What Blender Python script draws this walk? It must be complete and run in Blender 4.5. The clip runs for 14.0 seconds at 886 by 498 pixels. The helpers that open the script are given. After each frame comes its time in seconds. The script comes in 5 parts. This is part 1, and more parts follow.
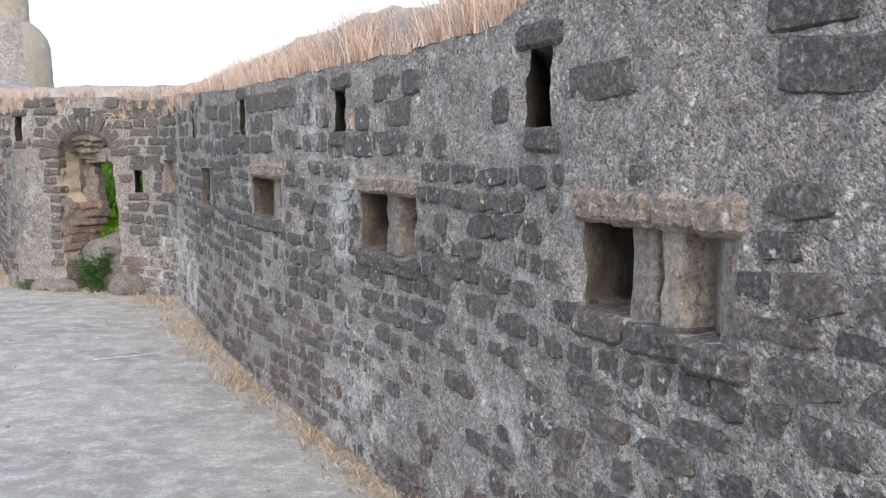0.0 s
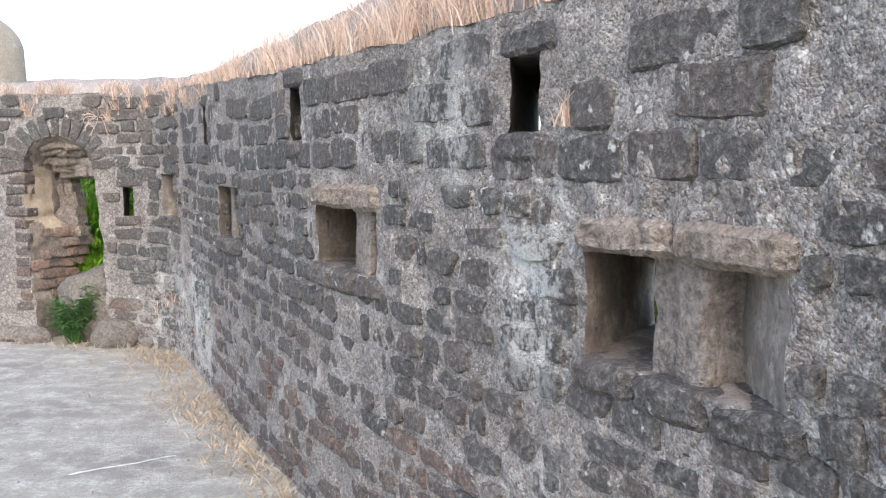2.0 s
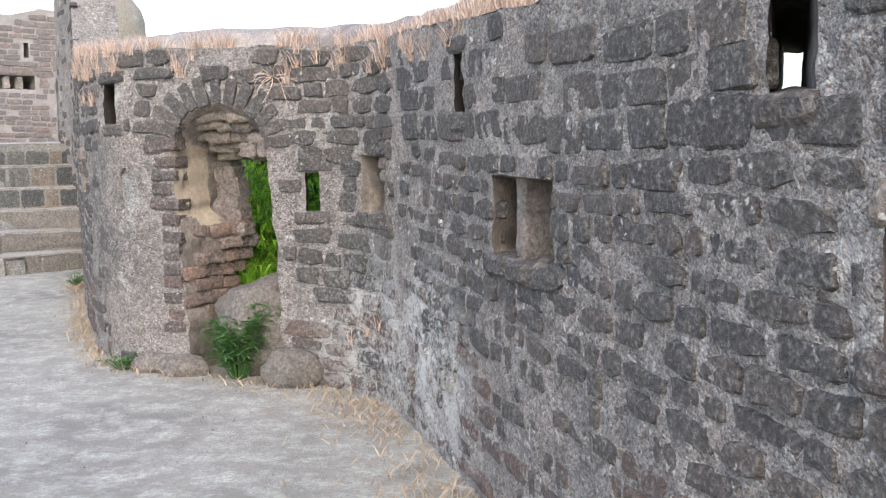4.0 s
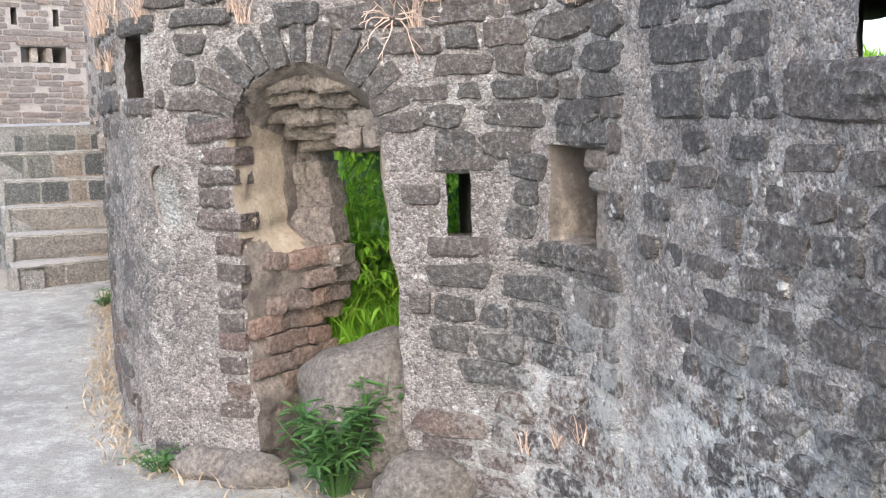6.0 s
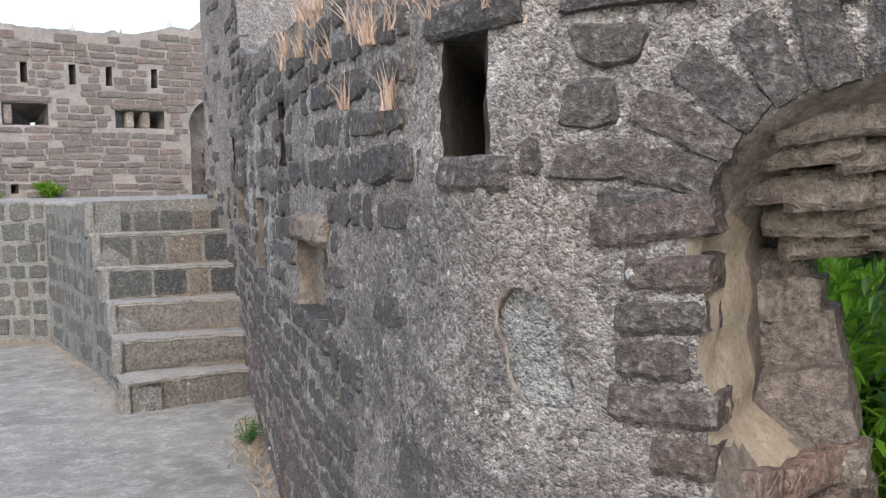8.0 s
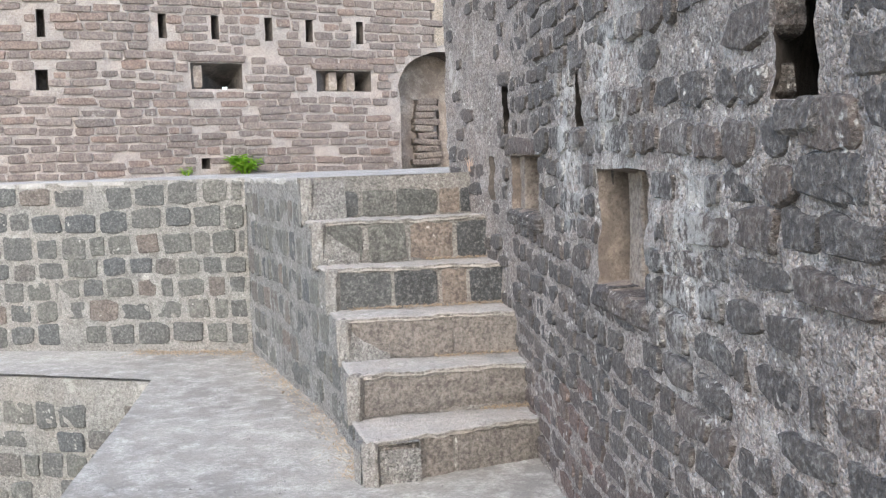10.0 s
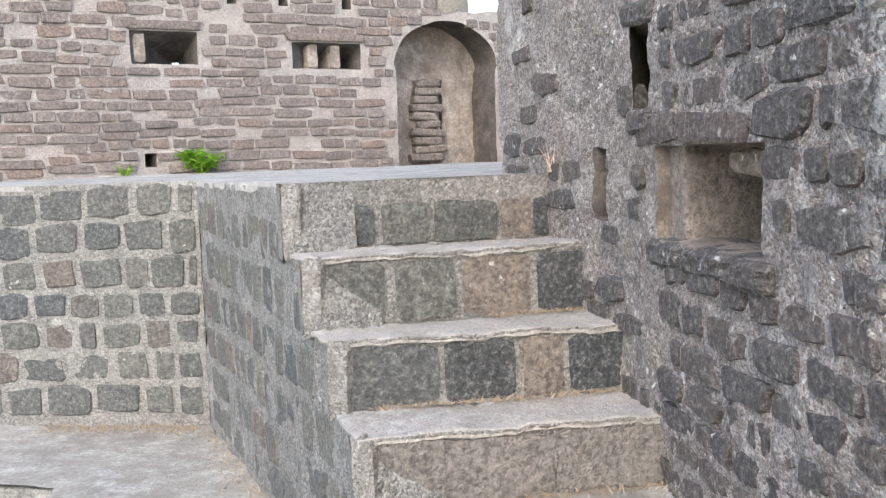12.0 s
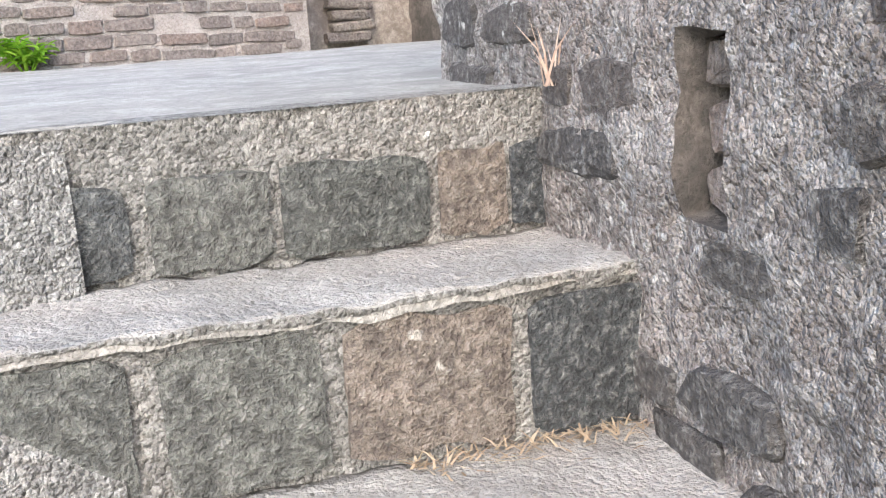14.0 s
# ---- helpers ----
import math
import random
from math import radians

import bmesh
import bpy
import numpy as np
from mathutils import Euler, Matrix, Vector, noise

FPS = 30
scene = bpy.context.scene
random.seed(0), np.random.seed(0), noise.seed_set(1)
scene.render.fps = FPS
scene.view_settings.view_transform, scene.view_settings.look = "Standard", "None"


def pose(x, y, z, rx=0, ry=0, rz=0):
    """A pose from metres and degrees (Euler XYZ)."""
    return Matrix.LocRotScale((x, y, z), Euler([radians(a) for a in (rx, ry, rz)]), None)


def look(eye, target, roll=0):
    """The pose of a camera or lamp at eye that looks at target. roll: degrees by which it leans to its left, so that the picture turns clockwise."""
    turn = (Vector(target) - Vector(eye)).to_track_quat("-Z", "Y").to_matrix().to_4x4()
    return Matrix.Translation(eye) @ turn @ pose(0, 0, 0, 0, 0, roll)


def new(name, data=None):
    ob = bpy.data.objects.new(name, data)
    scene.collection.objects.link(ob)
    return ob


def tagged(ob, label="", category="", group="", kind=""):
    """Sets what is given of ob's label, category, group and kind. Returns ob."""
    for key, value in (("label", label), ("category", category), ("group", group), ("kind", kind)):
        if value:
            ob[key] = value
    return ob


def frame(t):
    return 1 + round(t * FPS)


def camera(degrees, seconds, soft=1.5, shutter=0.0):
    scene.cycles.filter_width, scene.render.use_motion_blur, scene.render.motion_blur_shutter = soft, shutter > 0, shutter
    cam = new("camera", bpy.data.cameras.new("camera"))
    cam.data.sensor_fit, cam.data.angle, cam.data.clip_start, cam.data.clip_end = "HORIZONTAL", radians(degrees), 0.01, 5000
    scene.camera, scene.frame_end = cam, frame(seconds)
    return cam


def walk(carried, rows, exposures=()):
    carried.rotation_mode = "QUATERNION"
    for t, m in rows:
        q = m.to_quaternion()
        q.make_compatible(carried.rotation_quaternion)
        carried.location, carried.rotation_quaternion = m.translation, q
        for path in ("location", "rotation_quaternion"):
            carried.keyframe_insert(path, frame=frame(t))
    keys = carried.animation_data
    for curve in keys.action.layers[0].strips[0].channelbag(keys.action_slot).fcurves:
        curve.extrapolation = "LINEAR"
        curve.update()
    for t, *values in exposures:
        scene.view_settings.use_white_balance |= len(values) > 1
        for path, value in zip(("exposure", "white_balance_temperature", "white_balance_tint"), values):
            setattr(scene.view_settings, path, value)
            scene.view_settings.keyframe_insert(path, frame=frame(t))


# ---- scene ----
cam = camera(46.7, 14.0, 1.25)
METRES, EYE, TILT, LEAN, TURN = 17.5, 1.5, -5.5, 0.0, 0.0
ROWS = [
    (0.0, 0.0, 0.0, 0.0, 0.0, 0.0, -0.0),
    (0.5, -0.0067, 0.0339, 0.0055, -0.66, 0.36, 0.16),
    (1.0, -0.0188, 0.0652, 0.008, -0.63, 0.4, 0.32),
    (1.5, -0.0301, 0.1001, 0.0094, -0.81, 0.35, 0.58),
    (2.0, -0.0441, 0.1331, 0.015, -1.01, 0.17, 0.68),
    (2.5, -0.0611, 0.1629, 0.0176, -0.61, -0.09, 0.65),
    (3.0, -0.0752, 0.1959, 0.0189, 1.39, -0.45, 0.49),
    (3.5, -0.0929, 0.2282, 0.0225, 3.16, -0.74, 0.23),
    (6.0, -0.1571, 0.3934, 0.0392, 6.99, -2.28, 0.44),
    (6.5, -0.1753, 0.4219, 0.0417, 6.88, -2.82, 0.4),
    (7.0, -0.195, 0.4495, 0.0452, 8.53, -0.86, 0.09),
    (7.5, -0.2171, 0.4799, 0.0506, 10.07, 1.15, 0.26),
    (8.0, -0.2423, 0.5069, 0.0511, 10.1, 1.67, 0.21),
    (8.5, -0.2633, 0.5339, 0.0513, 12.5, 1.76, 0.25),
    (9.0, -0.2859, 0.5621, 0.0545, 19.4, 0.58, -0.1),
    (11.5, -0.3763, 0.725, 0.0711, 19.07, 0.08, 0.11),
    (12.0, -0.3933, 0.7521, 0.0739, 17.55, -0.02, 0.3),
    (12.5, -0.4036, 0.7852, 0.0763, 17.99, -2.76, 1.63),
    (13.0, -0.4051, 0.8211, 0.0785, 15.5, -6.34, 2.33),
    (13.5, -0.4156, 0.8533, 0.0811, 14.67, -6.96, 2.17),
    (14.0, -0.4251, 0.8841, 0.0884, 14.86, -7.06, 2.26),
]
EXPOSURES = [(0.0, 1.78, 6330, 9), (1.5, 2.01, 6330, 9), (2.5, 2.04, 6330, 9), (3.5, 1.87, 6330, 9), (6.0, 2.14, 6290, 9), (6.5, 2.06, 6290, 9), (7.0, 1.99, 6290, 9), (8.0, 1.46, 6290, 9), (8.5, 1.71, 6290, 9), (9.0, 1.78, 6290, 9), (11.5, 2.26, 6290, 9), (12.1, 2.02, 6290, 9), (12.5, 2.08, 6290, 9), (13.3, 2.28, 6290, 9), (14.0, 2.26, 6290, 9)]
walk(cam, [(t, pose(0, 0, EYE, TILT, LEAN, TURN) @ pose(METRES * x, METRES * y, METRES * z, 90 + pitch, roll, yaw)) for t, x, y, z, yaw, pitch, roll in ROWS], EXPOSURES)

# ---- world, sun, exposure ----
world = bpy.data.worlds.new("sky")
scene.world = world
world.use_nodes = True
wn, wl = world.node_tree.nodes, world.node_tree.links
sky = wn.new("ShaderNodeTexSky")
sky.sky_type, sky.sun_disc = "NISHITA", False
sky.sun_elevation, sky.sun_rotation = radians(40), radians(174)
sky.air_density, sky.dust_density, sky.ozone_density = 1.0, 2.5, 1.0
wl.new(sky.outputs[0], wn["Background"].inputs[0])
wn["Background"].inputs[1].default_value = 0.15
sun = new("sun", bpy.data.lights.new("sun", "SUN"))
sun.data.energy, sun.data.angle, sun.data.color = 0.25, radians(60), (1.0, 0.93, 0.84)
sun.matrix_world = look((0.93, -8.9, 7.5), (0, 0, 0))


# ---- materials ----
def ramp_mix(nt, fac, a, b):
    m = nt.nodes.new("ShaderNodeMix")
    m.data_type = "RGBA"
    if isinstance(fac, (int, float)):
        m.inputs[0].default_value = fac
    else:
        nt.links.new(fac, m.inputs[0])
    for sock, v in ((m.inputs[6], a), (m.inputs[7], b)):
        if isinstance(v, tuple):
            sock.default_value = (*v, 1)
        else:
            nt.links.new(v, sock)
    return m.outputs[2]


def band(nt, value, lo, hi):
    r = nt.nodes.new("ShaderNodeMapRange")
    nt.links.new(value, r.inputs[0])
    r.inputs[1].default_value, r.inputs[2].default_value = lo, hi
    return r.outputs[0]


def noise_tex(nt, coord, scale, detail=4.0, rough=0.6):
    n = nt.nodes.new("ShaderNodeTexNoise")
    n.inputs["Scale"].default_value, n.inputs["Detail"].default_value, n.inputs["Roughness"].default_value = scale, detail, rough
    nt.links.new(coord, n.inputs["Vector"])
    return n.outputs[0]


def start_material(name, rough=0.92, spec=0.25):
    mat = bpy.data.materials.new(name)
    mat.use_nodes = True
    nt = mat.node_tree
    b = nt.nodes["Principled BSDF"]
    b.inputs["Roughness"].default_value = rough
    b.inputs["Specular IOR Level"].default_value = spec
    geo = nt.nodes.new("ShaderNodeNewGeometry")
    return mat, nt, b, geo


def bump(nt, b, height, strength, distance):
    n = nt.nodes.new("ShaderNodeBump")
    n.inputs["Strength"].default_value, n.inputs["Distance"].default_value = strength, distance
    nt.links.new(height, n.inputs["Height"])
    nt.links.new(n.outputs[0], b.inputs["Normal"])


def speckle(nt, p, scale, warp=0.02):
    """Pebbles: their random tones and their rounded height."""
    wob = nt.nodes.new("ShaderNodeTexNoise")
    wob.inputs["Scale"].default_value, wob.inputs["Detail"].default_value = scale * 0.9, 2
    nt.links.new(p, wob.inputs["Vector"])
    shift = nt.nodes.new("ShaderNodeVectorMath")
    shift.operation = "MULTIPLY_ADD"
    nt.links.new(wob.outputs["Color"], shift.inputs[0])
    shift.inputs[1].default_value = (warp, warp, warp)
    nt.links.new(p, shift.inputs[2])
    vor = nt.nodes.new("ShaderNodeTexVoronoi")
    vor.inputs["Scale"].default_value = scale
    nt.links.new(shift.outputs[0], vor.inputs["Vector"])
    tone = nt.nodes.new("ShaderNodeSeparateColor")
    nt.links.new(vor.outputs["Color"], tone.inputs[0])
    return tone.outputs, vor.outputs["Distance"]


def times(nt, a, b):
    m = nt.nodes.new("ShaderNodeMath")
    m.operation = "MULTIPLY"
    for sock, v in ((m.inputs[0], a), (m.inputs[1], b)):
        if isinstance(v, (int, float)):
            sock.default_value = v
        else:
            nt.links.new(v, sock)
    return m.outputs[0]


def plus(nt, a, b):
    m = nt.nodes.new("ShaderNodeMath")
    m.operation = "ADD"
    nt.links.new(a, m.inputs[0])
    nt.links.new(b, m.inputs[1])
    return m.outputs[0]


def lime_splashes(nt, p, col, splashes, paint, strength):
    """Ragged splashes of limewash, pale lichen or black crust."""
    ragged = plus(nt, times(nt, noise_tex(nt, p, 6, 6, 0.75), 0.6), times(nt, noise_tex(nt, p, 34, 4, 0.7), 0.4))
    edge = band(nt, ragged, 0.47, 0.54)
    for centre, reach in splashes:
        dist = nt.nodes.new("ShaderNodeVectorMath")
        dist.operation = "DISTANCE"
        nt.links.new(p, dist.inputs[0])
        dist.inputs[1].default_value = centre
        col = ramp_mix(nt, times(nt, band(nt, dist.outputs["Value"], reach, reach * 0.4), edge), col, ramp_mix(nt, strength, col, paint))
    return col


SPLASHES = [((-2.7, 10.2, 0.3), 0.75), ((-2.3, 9.3, 0.35), 0.7), ((-0.4, 4.9, 0.25), 0.6), ((-6.35, 14.5, 1.75), 0.45), ((-6.0, 13.85, 1.25), 0.4), ((-0.71, 5.49, 1.67), 0.3), ((-0.5, 5.05, 1.3), 0.26), ((-0.49, 5.03, 1.08), 0.24), ((-2.38, 9.55, 0.53), 0.4), ((-6.59, 15.17, 1.4), 0.3), ((-6.62, 15.24, 1.72), 0.3)]

# black weather crusts on the rounded corner
GRIME = [((-4.75, 11.33, 1.05), 0.65), ((-4.95, 11.7, 0.75), 0.7), ((-4.6, 11.15, 0.75), 0.5)]


def mortar_material(name, base, dark, pale, speck=0.5, blotch=1.3, wash=(), pebble=1.0, lump=1.0):
    """Old pebbly lime mortar: small stones in it, dark weather stains, pale lichen specks; pit shade painted in."""
    mat, nt, b, geo = start_material(name)
    p = geo.outputs["Position"]
    big, mid, fine = noise_tex(nt, p, blotch, 5, 0.65), noise_tex(nt, p, 9, 5, 0.7), noise_tex(nt, p, 110, 3, 0.7)
    col = ramp_mix(nt, band(nt, big, 0.34, 0.66), dark, base)
    col = ramp_mix(nt, band(nt, mid, 0.45, 0.7), col, ramp_mix(nt, 0.3, base, pale))
    warm = (base[0] * 1.1, base[1] * 1.02, base[2] * 0.98)
    col = ramp_mix(nt, band(nt, noise_tex(nt, p, 2.1, 4, 0.6), 0.42, 0.62), col, ramp_mix(nt, 0.55, col, warm))
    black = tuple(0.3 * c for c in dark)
    small, small_h = speckle(nt, p, 150, 0.01)
    large, large_h = speckle(nt, p, 66, 0.02)
    for tone, light, deep in ((small, 0.42, 0.55), (large, 0.34, 0.45)):
        col = ramp_mix(nt, band(nt, tone[0], 0.62, 0.72), col, ramp_mix(nt, light * pebble, col, pale))
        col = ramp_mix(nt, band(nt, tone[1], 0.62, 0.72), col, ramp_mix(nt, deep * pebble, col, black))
    # low grain goes darker: shade in the pits, put into the colour
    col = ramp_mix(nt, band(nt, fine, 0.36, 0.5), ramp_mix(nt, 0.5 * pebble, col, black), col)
    spots, spots_h = speckle(nt, p, 26, 0.05)
    gate = times(nt, band(nt, spots_h, 0.3, 0.18), band(nt, noise_tex(nt, p, 3.5, 4, 0.65), 0.70 - 0.2 * speck, 0.76 - 0.2 * speck))
    col = ramp_mix(nt, gate, col, pale)
    patch = band(nt, noise_tex(nt, p, 2.6, 7, 0.78), 0.58, 0.64)
    col = ramp_mix(nt, patch, col, ramp_mix(nt, 0.5, col, pale))
    col = lime_splashes(nt, p, col, wash, (0.70, 0.70, 0.67), 0.5) if wash else col
    col = lime_splashes(nt, p, col, GRIME, (0.08, 0.077, 0.076), 0.5) if wash else col
    nt.links.new(col, b.inputs["Base Color"])
    height = plus(nt, plus(nt, times(nt, large_h, -1.1), times(nt, small_h, -0.7)), plus(nt, fine, noise_tex(nt, p, 24, 4, 0.7)))
    bump(nt, b, height, 1.0, 0.013 * lump)
    return mat


def stone_material(name, tones, lichen=(0.46, 0.45, 0.42), amount=0.5, joined=False, grain=1.0, wash=()):
    """Rough dressed stone: each piece takes its own tone, with pits, stains and lichen; pit shade painted in."""
    mat, nt, b, geo = start_material(name, 0.88, 0.3)
    p = geo.outputs["Position"]
    if joined:
        rnd = geo.outputs["Random Per Island"]
    else:
        rnd = nt.nodes.new("ShaderNodeObjectInfo").outputs["Random"]
    ramp = nt.nodes.new("ShaderNodeValToRGB")
    ramp.color_ramp.interpolation = "LINEAR"
    el = ramp.color_ramp.elements
    el[0].position, el[0].color = 0.0, (*tones[0], 1)
    el[1].position, el[1].color = 1.0, (*tones[-1], 1)
    for i, c in enumerate(tones[1:-1], 1):
        e = el.new(i / (len(tones) - 1))
        e.color = (*c, 1)
    nt.links.new(rnd, ramp.inputs[0])
    mid, fine = noise_tex(nt, p, 14, 5, 0.7), noise_tex(nt, p, 90, 3, 0.7)
    col = ramp.outputs[0]
    col = ramp_mix(nt, band(nt, mid, 0.35, 0.7), ramp_mix(nt, 0.45, col, (0.02, 0.02, 0.022)), col)
    col = ramp_mix(nt, band(nt, fine, 0.5, 0.75), col, ramp_mix(nt, 0.25, col, lichen))
    vor = nt.nodes.new("ShaderNodeTexVoronoi")
    vor.inputs["Scale"].default_value = 22
    warp = nt.nodes.new("ShaderNodeVectorMath")
    warp.operation = "MULTIPLY_ADD"
    wob = nt.nodes.new("ShaderNodeTexNoise")
    wob.inputs["Scale"].default_value, wob.inputs["Detail"].default_value = 45, 3
    nt.links.new(p, wob.inputs["Vector"])
    nt.links.new(wob.outputs["Color"], warp.inputs[0])
    warp.inputs[1].default_value = (0.05, 0.05, 0.05)
    nt.links.new(p, warp.inputs[2])
    nt.links.new(warp.outputs[0], vor.inputs["Vector"])
    gate = nt.nodes.new("ShaderNodeMath")
    gate.operation = "MULTIPLY"
    nt.links.new(band(nt, vor.outputs["Distance"], 0.28, 0.15), gate.inputs[0])
    nt.links.new(band(nt, noise_tex(nt, p, 4, 4, 0.65), 0.70 - 0.3 * amount, 0.76 - 0.3 * amount), gate.inputs[1])
    col = ramp_mix(nt, gate.outputs[0], col, lichen)
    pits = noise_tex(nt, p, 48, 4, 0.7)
    # the bump's hollows painted darker, standing in for their shade
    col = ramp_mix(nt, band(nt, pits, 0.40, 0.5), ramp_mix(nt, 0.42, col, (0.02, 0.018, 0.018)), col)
    col = ramp_mix(nt, band(nt, pits, 0.54, 0.64), col, ramp_mix(nt, 0.22, col, lichen))
    smear = band(nt, noise_tex(nt, p, 7, 6, 0.8), 0.7 - 0.12 * amount, 0.76 - 0.12 * amount)
    col = ramp_mix(nt, smear, col, ramp_mix(nt, 0.55, col, lichen))
    col = lime_splashes(nt, p, col, wash, (0.62, 0.62, 0.59), 0.4) if wash else col
    nt.links.new(col, b.inputs["Base Color"])
    bump(nt, b, plus(nt, plus(nt, mid, fine), pits), 1.0 * grain, 0.015)
    return mat


def dusty_material(name, base, dark, pale, scale=0.8, strength=0.5):
    """Trodden earth and lime floor: broad pale and dark patches with fine grit."""
    mat, nt, b, geo = start_material(name, 0.95, 0.15)
    p = geo.outputs["Position"]
    big, mid, fine = noise_tex(nt, p, scale, 6, 0.6), noise_tex(nt, p, 6, 6, 0.7), noise_tex(nt, p, 80, 4, 0.75)
    col = ramp_mix(nt, band(nt, big, 0.36, 0.64), dark, base)
    col = ramp_mix(nt, band(nt, mid, 0.45, 0.72), col, pale)
    grit = noise_tex(nt, p, 32, 5, 0.75)
    col = ramp_mix(nt, band(nt, grit, 0.4, 0.56), ramp_mix(nt, 0.55, col, dark), col)
    col = ramp_mix(nt, band(nt, fine, 0.34, 0.5), ramp_mix(nt, 0.6, col, tuple(0.7 * c for c in dark)), col)
    nt.links.new(col, b.inputs["Base Color"])
    add = nt.nodes.new("ShaderNodeMath")
    add.operation = "ADD"
    nt.links.new(fine, add.inputs[0])
    nt.links.new(mid, add.inputs[1])
    bump(nt, b, add.outputs[0], strength, 0.01)
    return mat


def blade_material(name, tones, rough=0.7, through_light=0.25):
    mat, nt, b, geo = start_material(name, rough, 0.2)
    ramp = nt.nodes.new("ShaderNodeValToRGB")
    el = ramp.color_ramp.elements
    el[0].color, el[1].color = (*tones[0], 1), (*tones[-1], 1)
    for i, c in enumerate(tones[1:-1], 1):
        e = el.new(i / (len(tones) - 1))
        e.color = (*c, 1)
    nt.links.new(geo.outputs["Random Per Island"], ramp.inputs[0])
    nt.links.new(ramp.outputs[0], b.inputs["Base Color"])
    tr = nt.nodes.new("ShaderNodeBsdfTranslucent")
    nt.links.new(ramp.outputs[0], tr.inputs[0])
    mix = nt.nodes.new("ShaderNodeMixShader")
    mix.inputs[0].default_value = through_light
    nt.links.new(b.outputs[0], mix.inputs[1])
    nt.links.new(tr.outputs[0], mix.inputs[2])
    nt.links.new(mix.outputs[0], nt.nodes["Material Output"].inputs[0])
    return mat


BASALT = [(0.073, 0.065, 0.062), (0.100, 0.089, 0.081), (0.116, 0.096, 0.085), (0.081, 0.074, 0.069), (0.124, 0.100, 0.087), (0.103, 0.092, 0.084), (0.092, 0.084, 0.078), (0.077, 0.070, 0.066)]
RUSSET = [(0.097, 0.081, 0.074), (0.124, 0.092, 0.081), (0.153, 0.100, 0.084), (0.107, 0.090, 0.084), (0.139, 0.103, 0.090), (0.088, 0.078, 0.073), (0.162, 0.112, 0.090), (0.111, 0.092, 0.081)]
BRICKISH = [(0.21, 0.174, 0.155), (0.27, 0.223, 0.197), (0.24, 0.194, 0.17), (0.32, 0.265, 0.232), (0.2, 0.169, 0.152), (0.30, 0.22, 0.18), (0.255, 0.212, 0.186)]
BLOCKS = [(0.115, 0.120, 0.110), (0.167, 0.168, 0.149), (0.094, 0.103, 0.107), (0.178, 0.175, 0.155), (0.136, 0.138, 0.129), (0.121, 0.127, 0.122), (0.196, 0.161, 0.136)]
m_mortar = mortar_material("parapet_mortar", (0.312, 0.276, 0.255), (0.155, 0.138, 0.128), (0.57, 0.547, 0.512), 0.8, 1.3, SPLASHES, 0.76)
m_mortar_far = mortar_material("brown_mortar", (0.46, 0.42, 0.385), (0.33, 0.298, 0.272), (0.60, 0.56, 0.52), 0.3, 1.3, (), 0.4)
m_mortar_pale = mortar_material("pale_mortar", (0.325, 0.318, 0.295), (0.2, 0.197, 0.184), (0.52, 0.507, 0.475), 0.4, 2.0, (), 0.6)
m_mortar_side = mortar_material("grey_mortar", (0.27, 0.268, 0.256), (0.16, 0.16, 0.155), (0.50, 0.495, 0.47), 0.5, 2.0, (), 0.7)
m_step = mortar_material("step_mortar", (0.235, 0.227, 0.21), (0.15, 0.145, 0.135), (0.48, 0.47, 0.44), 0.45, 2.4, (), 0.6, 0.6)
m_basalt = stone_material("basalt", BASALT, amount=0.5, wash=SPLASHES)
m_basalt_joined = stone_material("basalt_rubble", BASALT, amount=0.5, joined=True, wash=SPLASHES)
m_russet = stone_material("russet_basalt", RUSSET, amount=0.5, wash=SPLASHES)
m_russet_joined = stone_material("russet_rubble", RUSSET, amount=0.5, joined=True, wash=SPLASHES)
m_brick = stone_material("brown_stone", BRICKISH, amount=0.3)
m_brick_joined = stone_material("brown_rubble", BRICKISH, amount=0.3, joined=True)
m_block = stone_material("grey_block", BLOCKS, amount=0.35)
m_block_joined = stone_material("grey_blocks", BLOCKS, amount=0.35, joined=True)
m_plaster = dusty_material("tan_plaster", (0.34, 0.285, 0.235), (0.18, 0.148, 0.125), (0.47, 0.42, 0.365), 3.0, 0.9)
m_floor = dusty_material("trodden_lime_floor", (0.36, 0.345, 0.307), (0.22, 0.209, 0.19), (0.54, 0.525, 0.48), 1.1, 1.0)
m_platform = dusty_material("platform_floor", (0.385, 0.373, 0.345), (0.25, 0.243, 0.225), (0.49, 0.476, 0.447), 2.6, 1.0)
m_cap = dusty_material("coping_plaster", (0.30, 0.265, 0.24), (0.17, 0.155, 0.15), (0.42, 0.36, 0.31), 1.5, 0.9)
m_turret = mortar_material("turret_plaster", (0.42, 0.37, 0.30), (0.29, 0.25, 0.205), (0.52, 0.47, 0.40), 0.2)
m_earth = dusty_material("outer_earth", (0.40, 0.36, 0.25), (0.26, 0.25, 0.16), (0.52, 0.47, 0.36), 0.2, 0.5)
# tan plaster toned down for window insides: shade mixed into the colour
m_reveal = dusty_material("shaded_reveal", (0.27, 0.228, 0.192), (0.13, 0.11, 0.097), (0.42, 0.365, 0.31), 3.0, 0.9)
m_rubble = dusty_material("brown_rubble_core", (0.24, 0.205, 0.178), (0.11, 0.095, 0.085), (0.38, 0.33, 0.285), 4.0, 1.0)
# dark tone for deep openings: their inner shade is put into the colour
m_dark = dusty_material("deep_shade_reveal", (0.12, 0.105, 0.094), (0.06, 0.055, 0.05), (0.19, 0.165, 0.145), 4.0, 0.8)
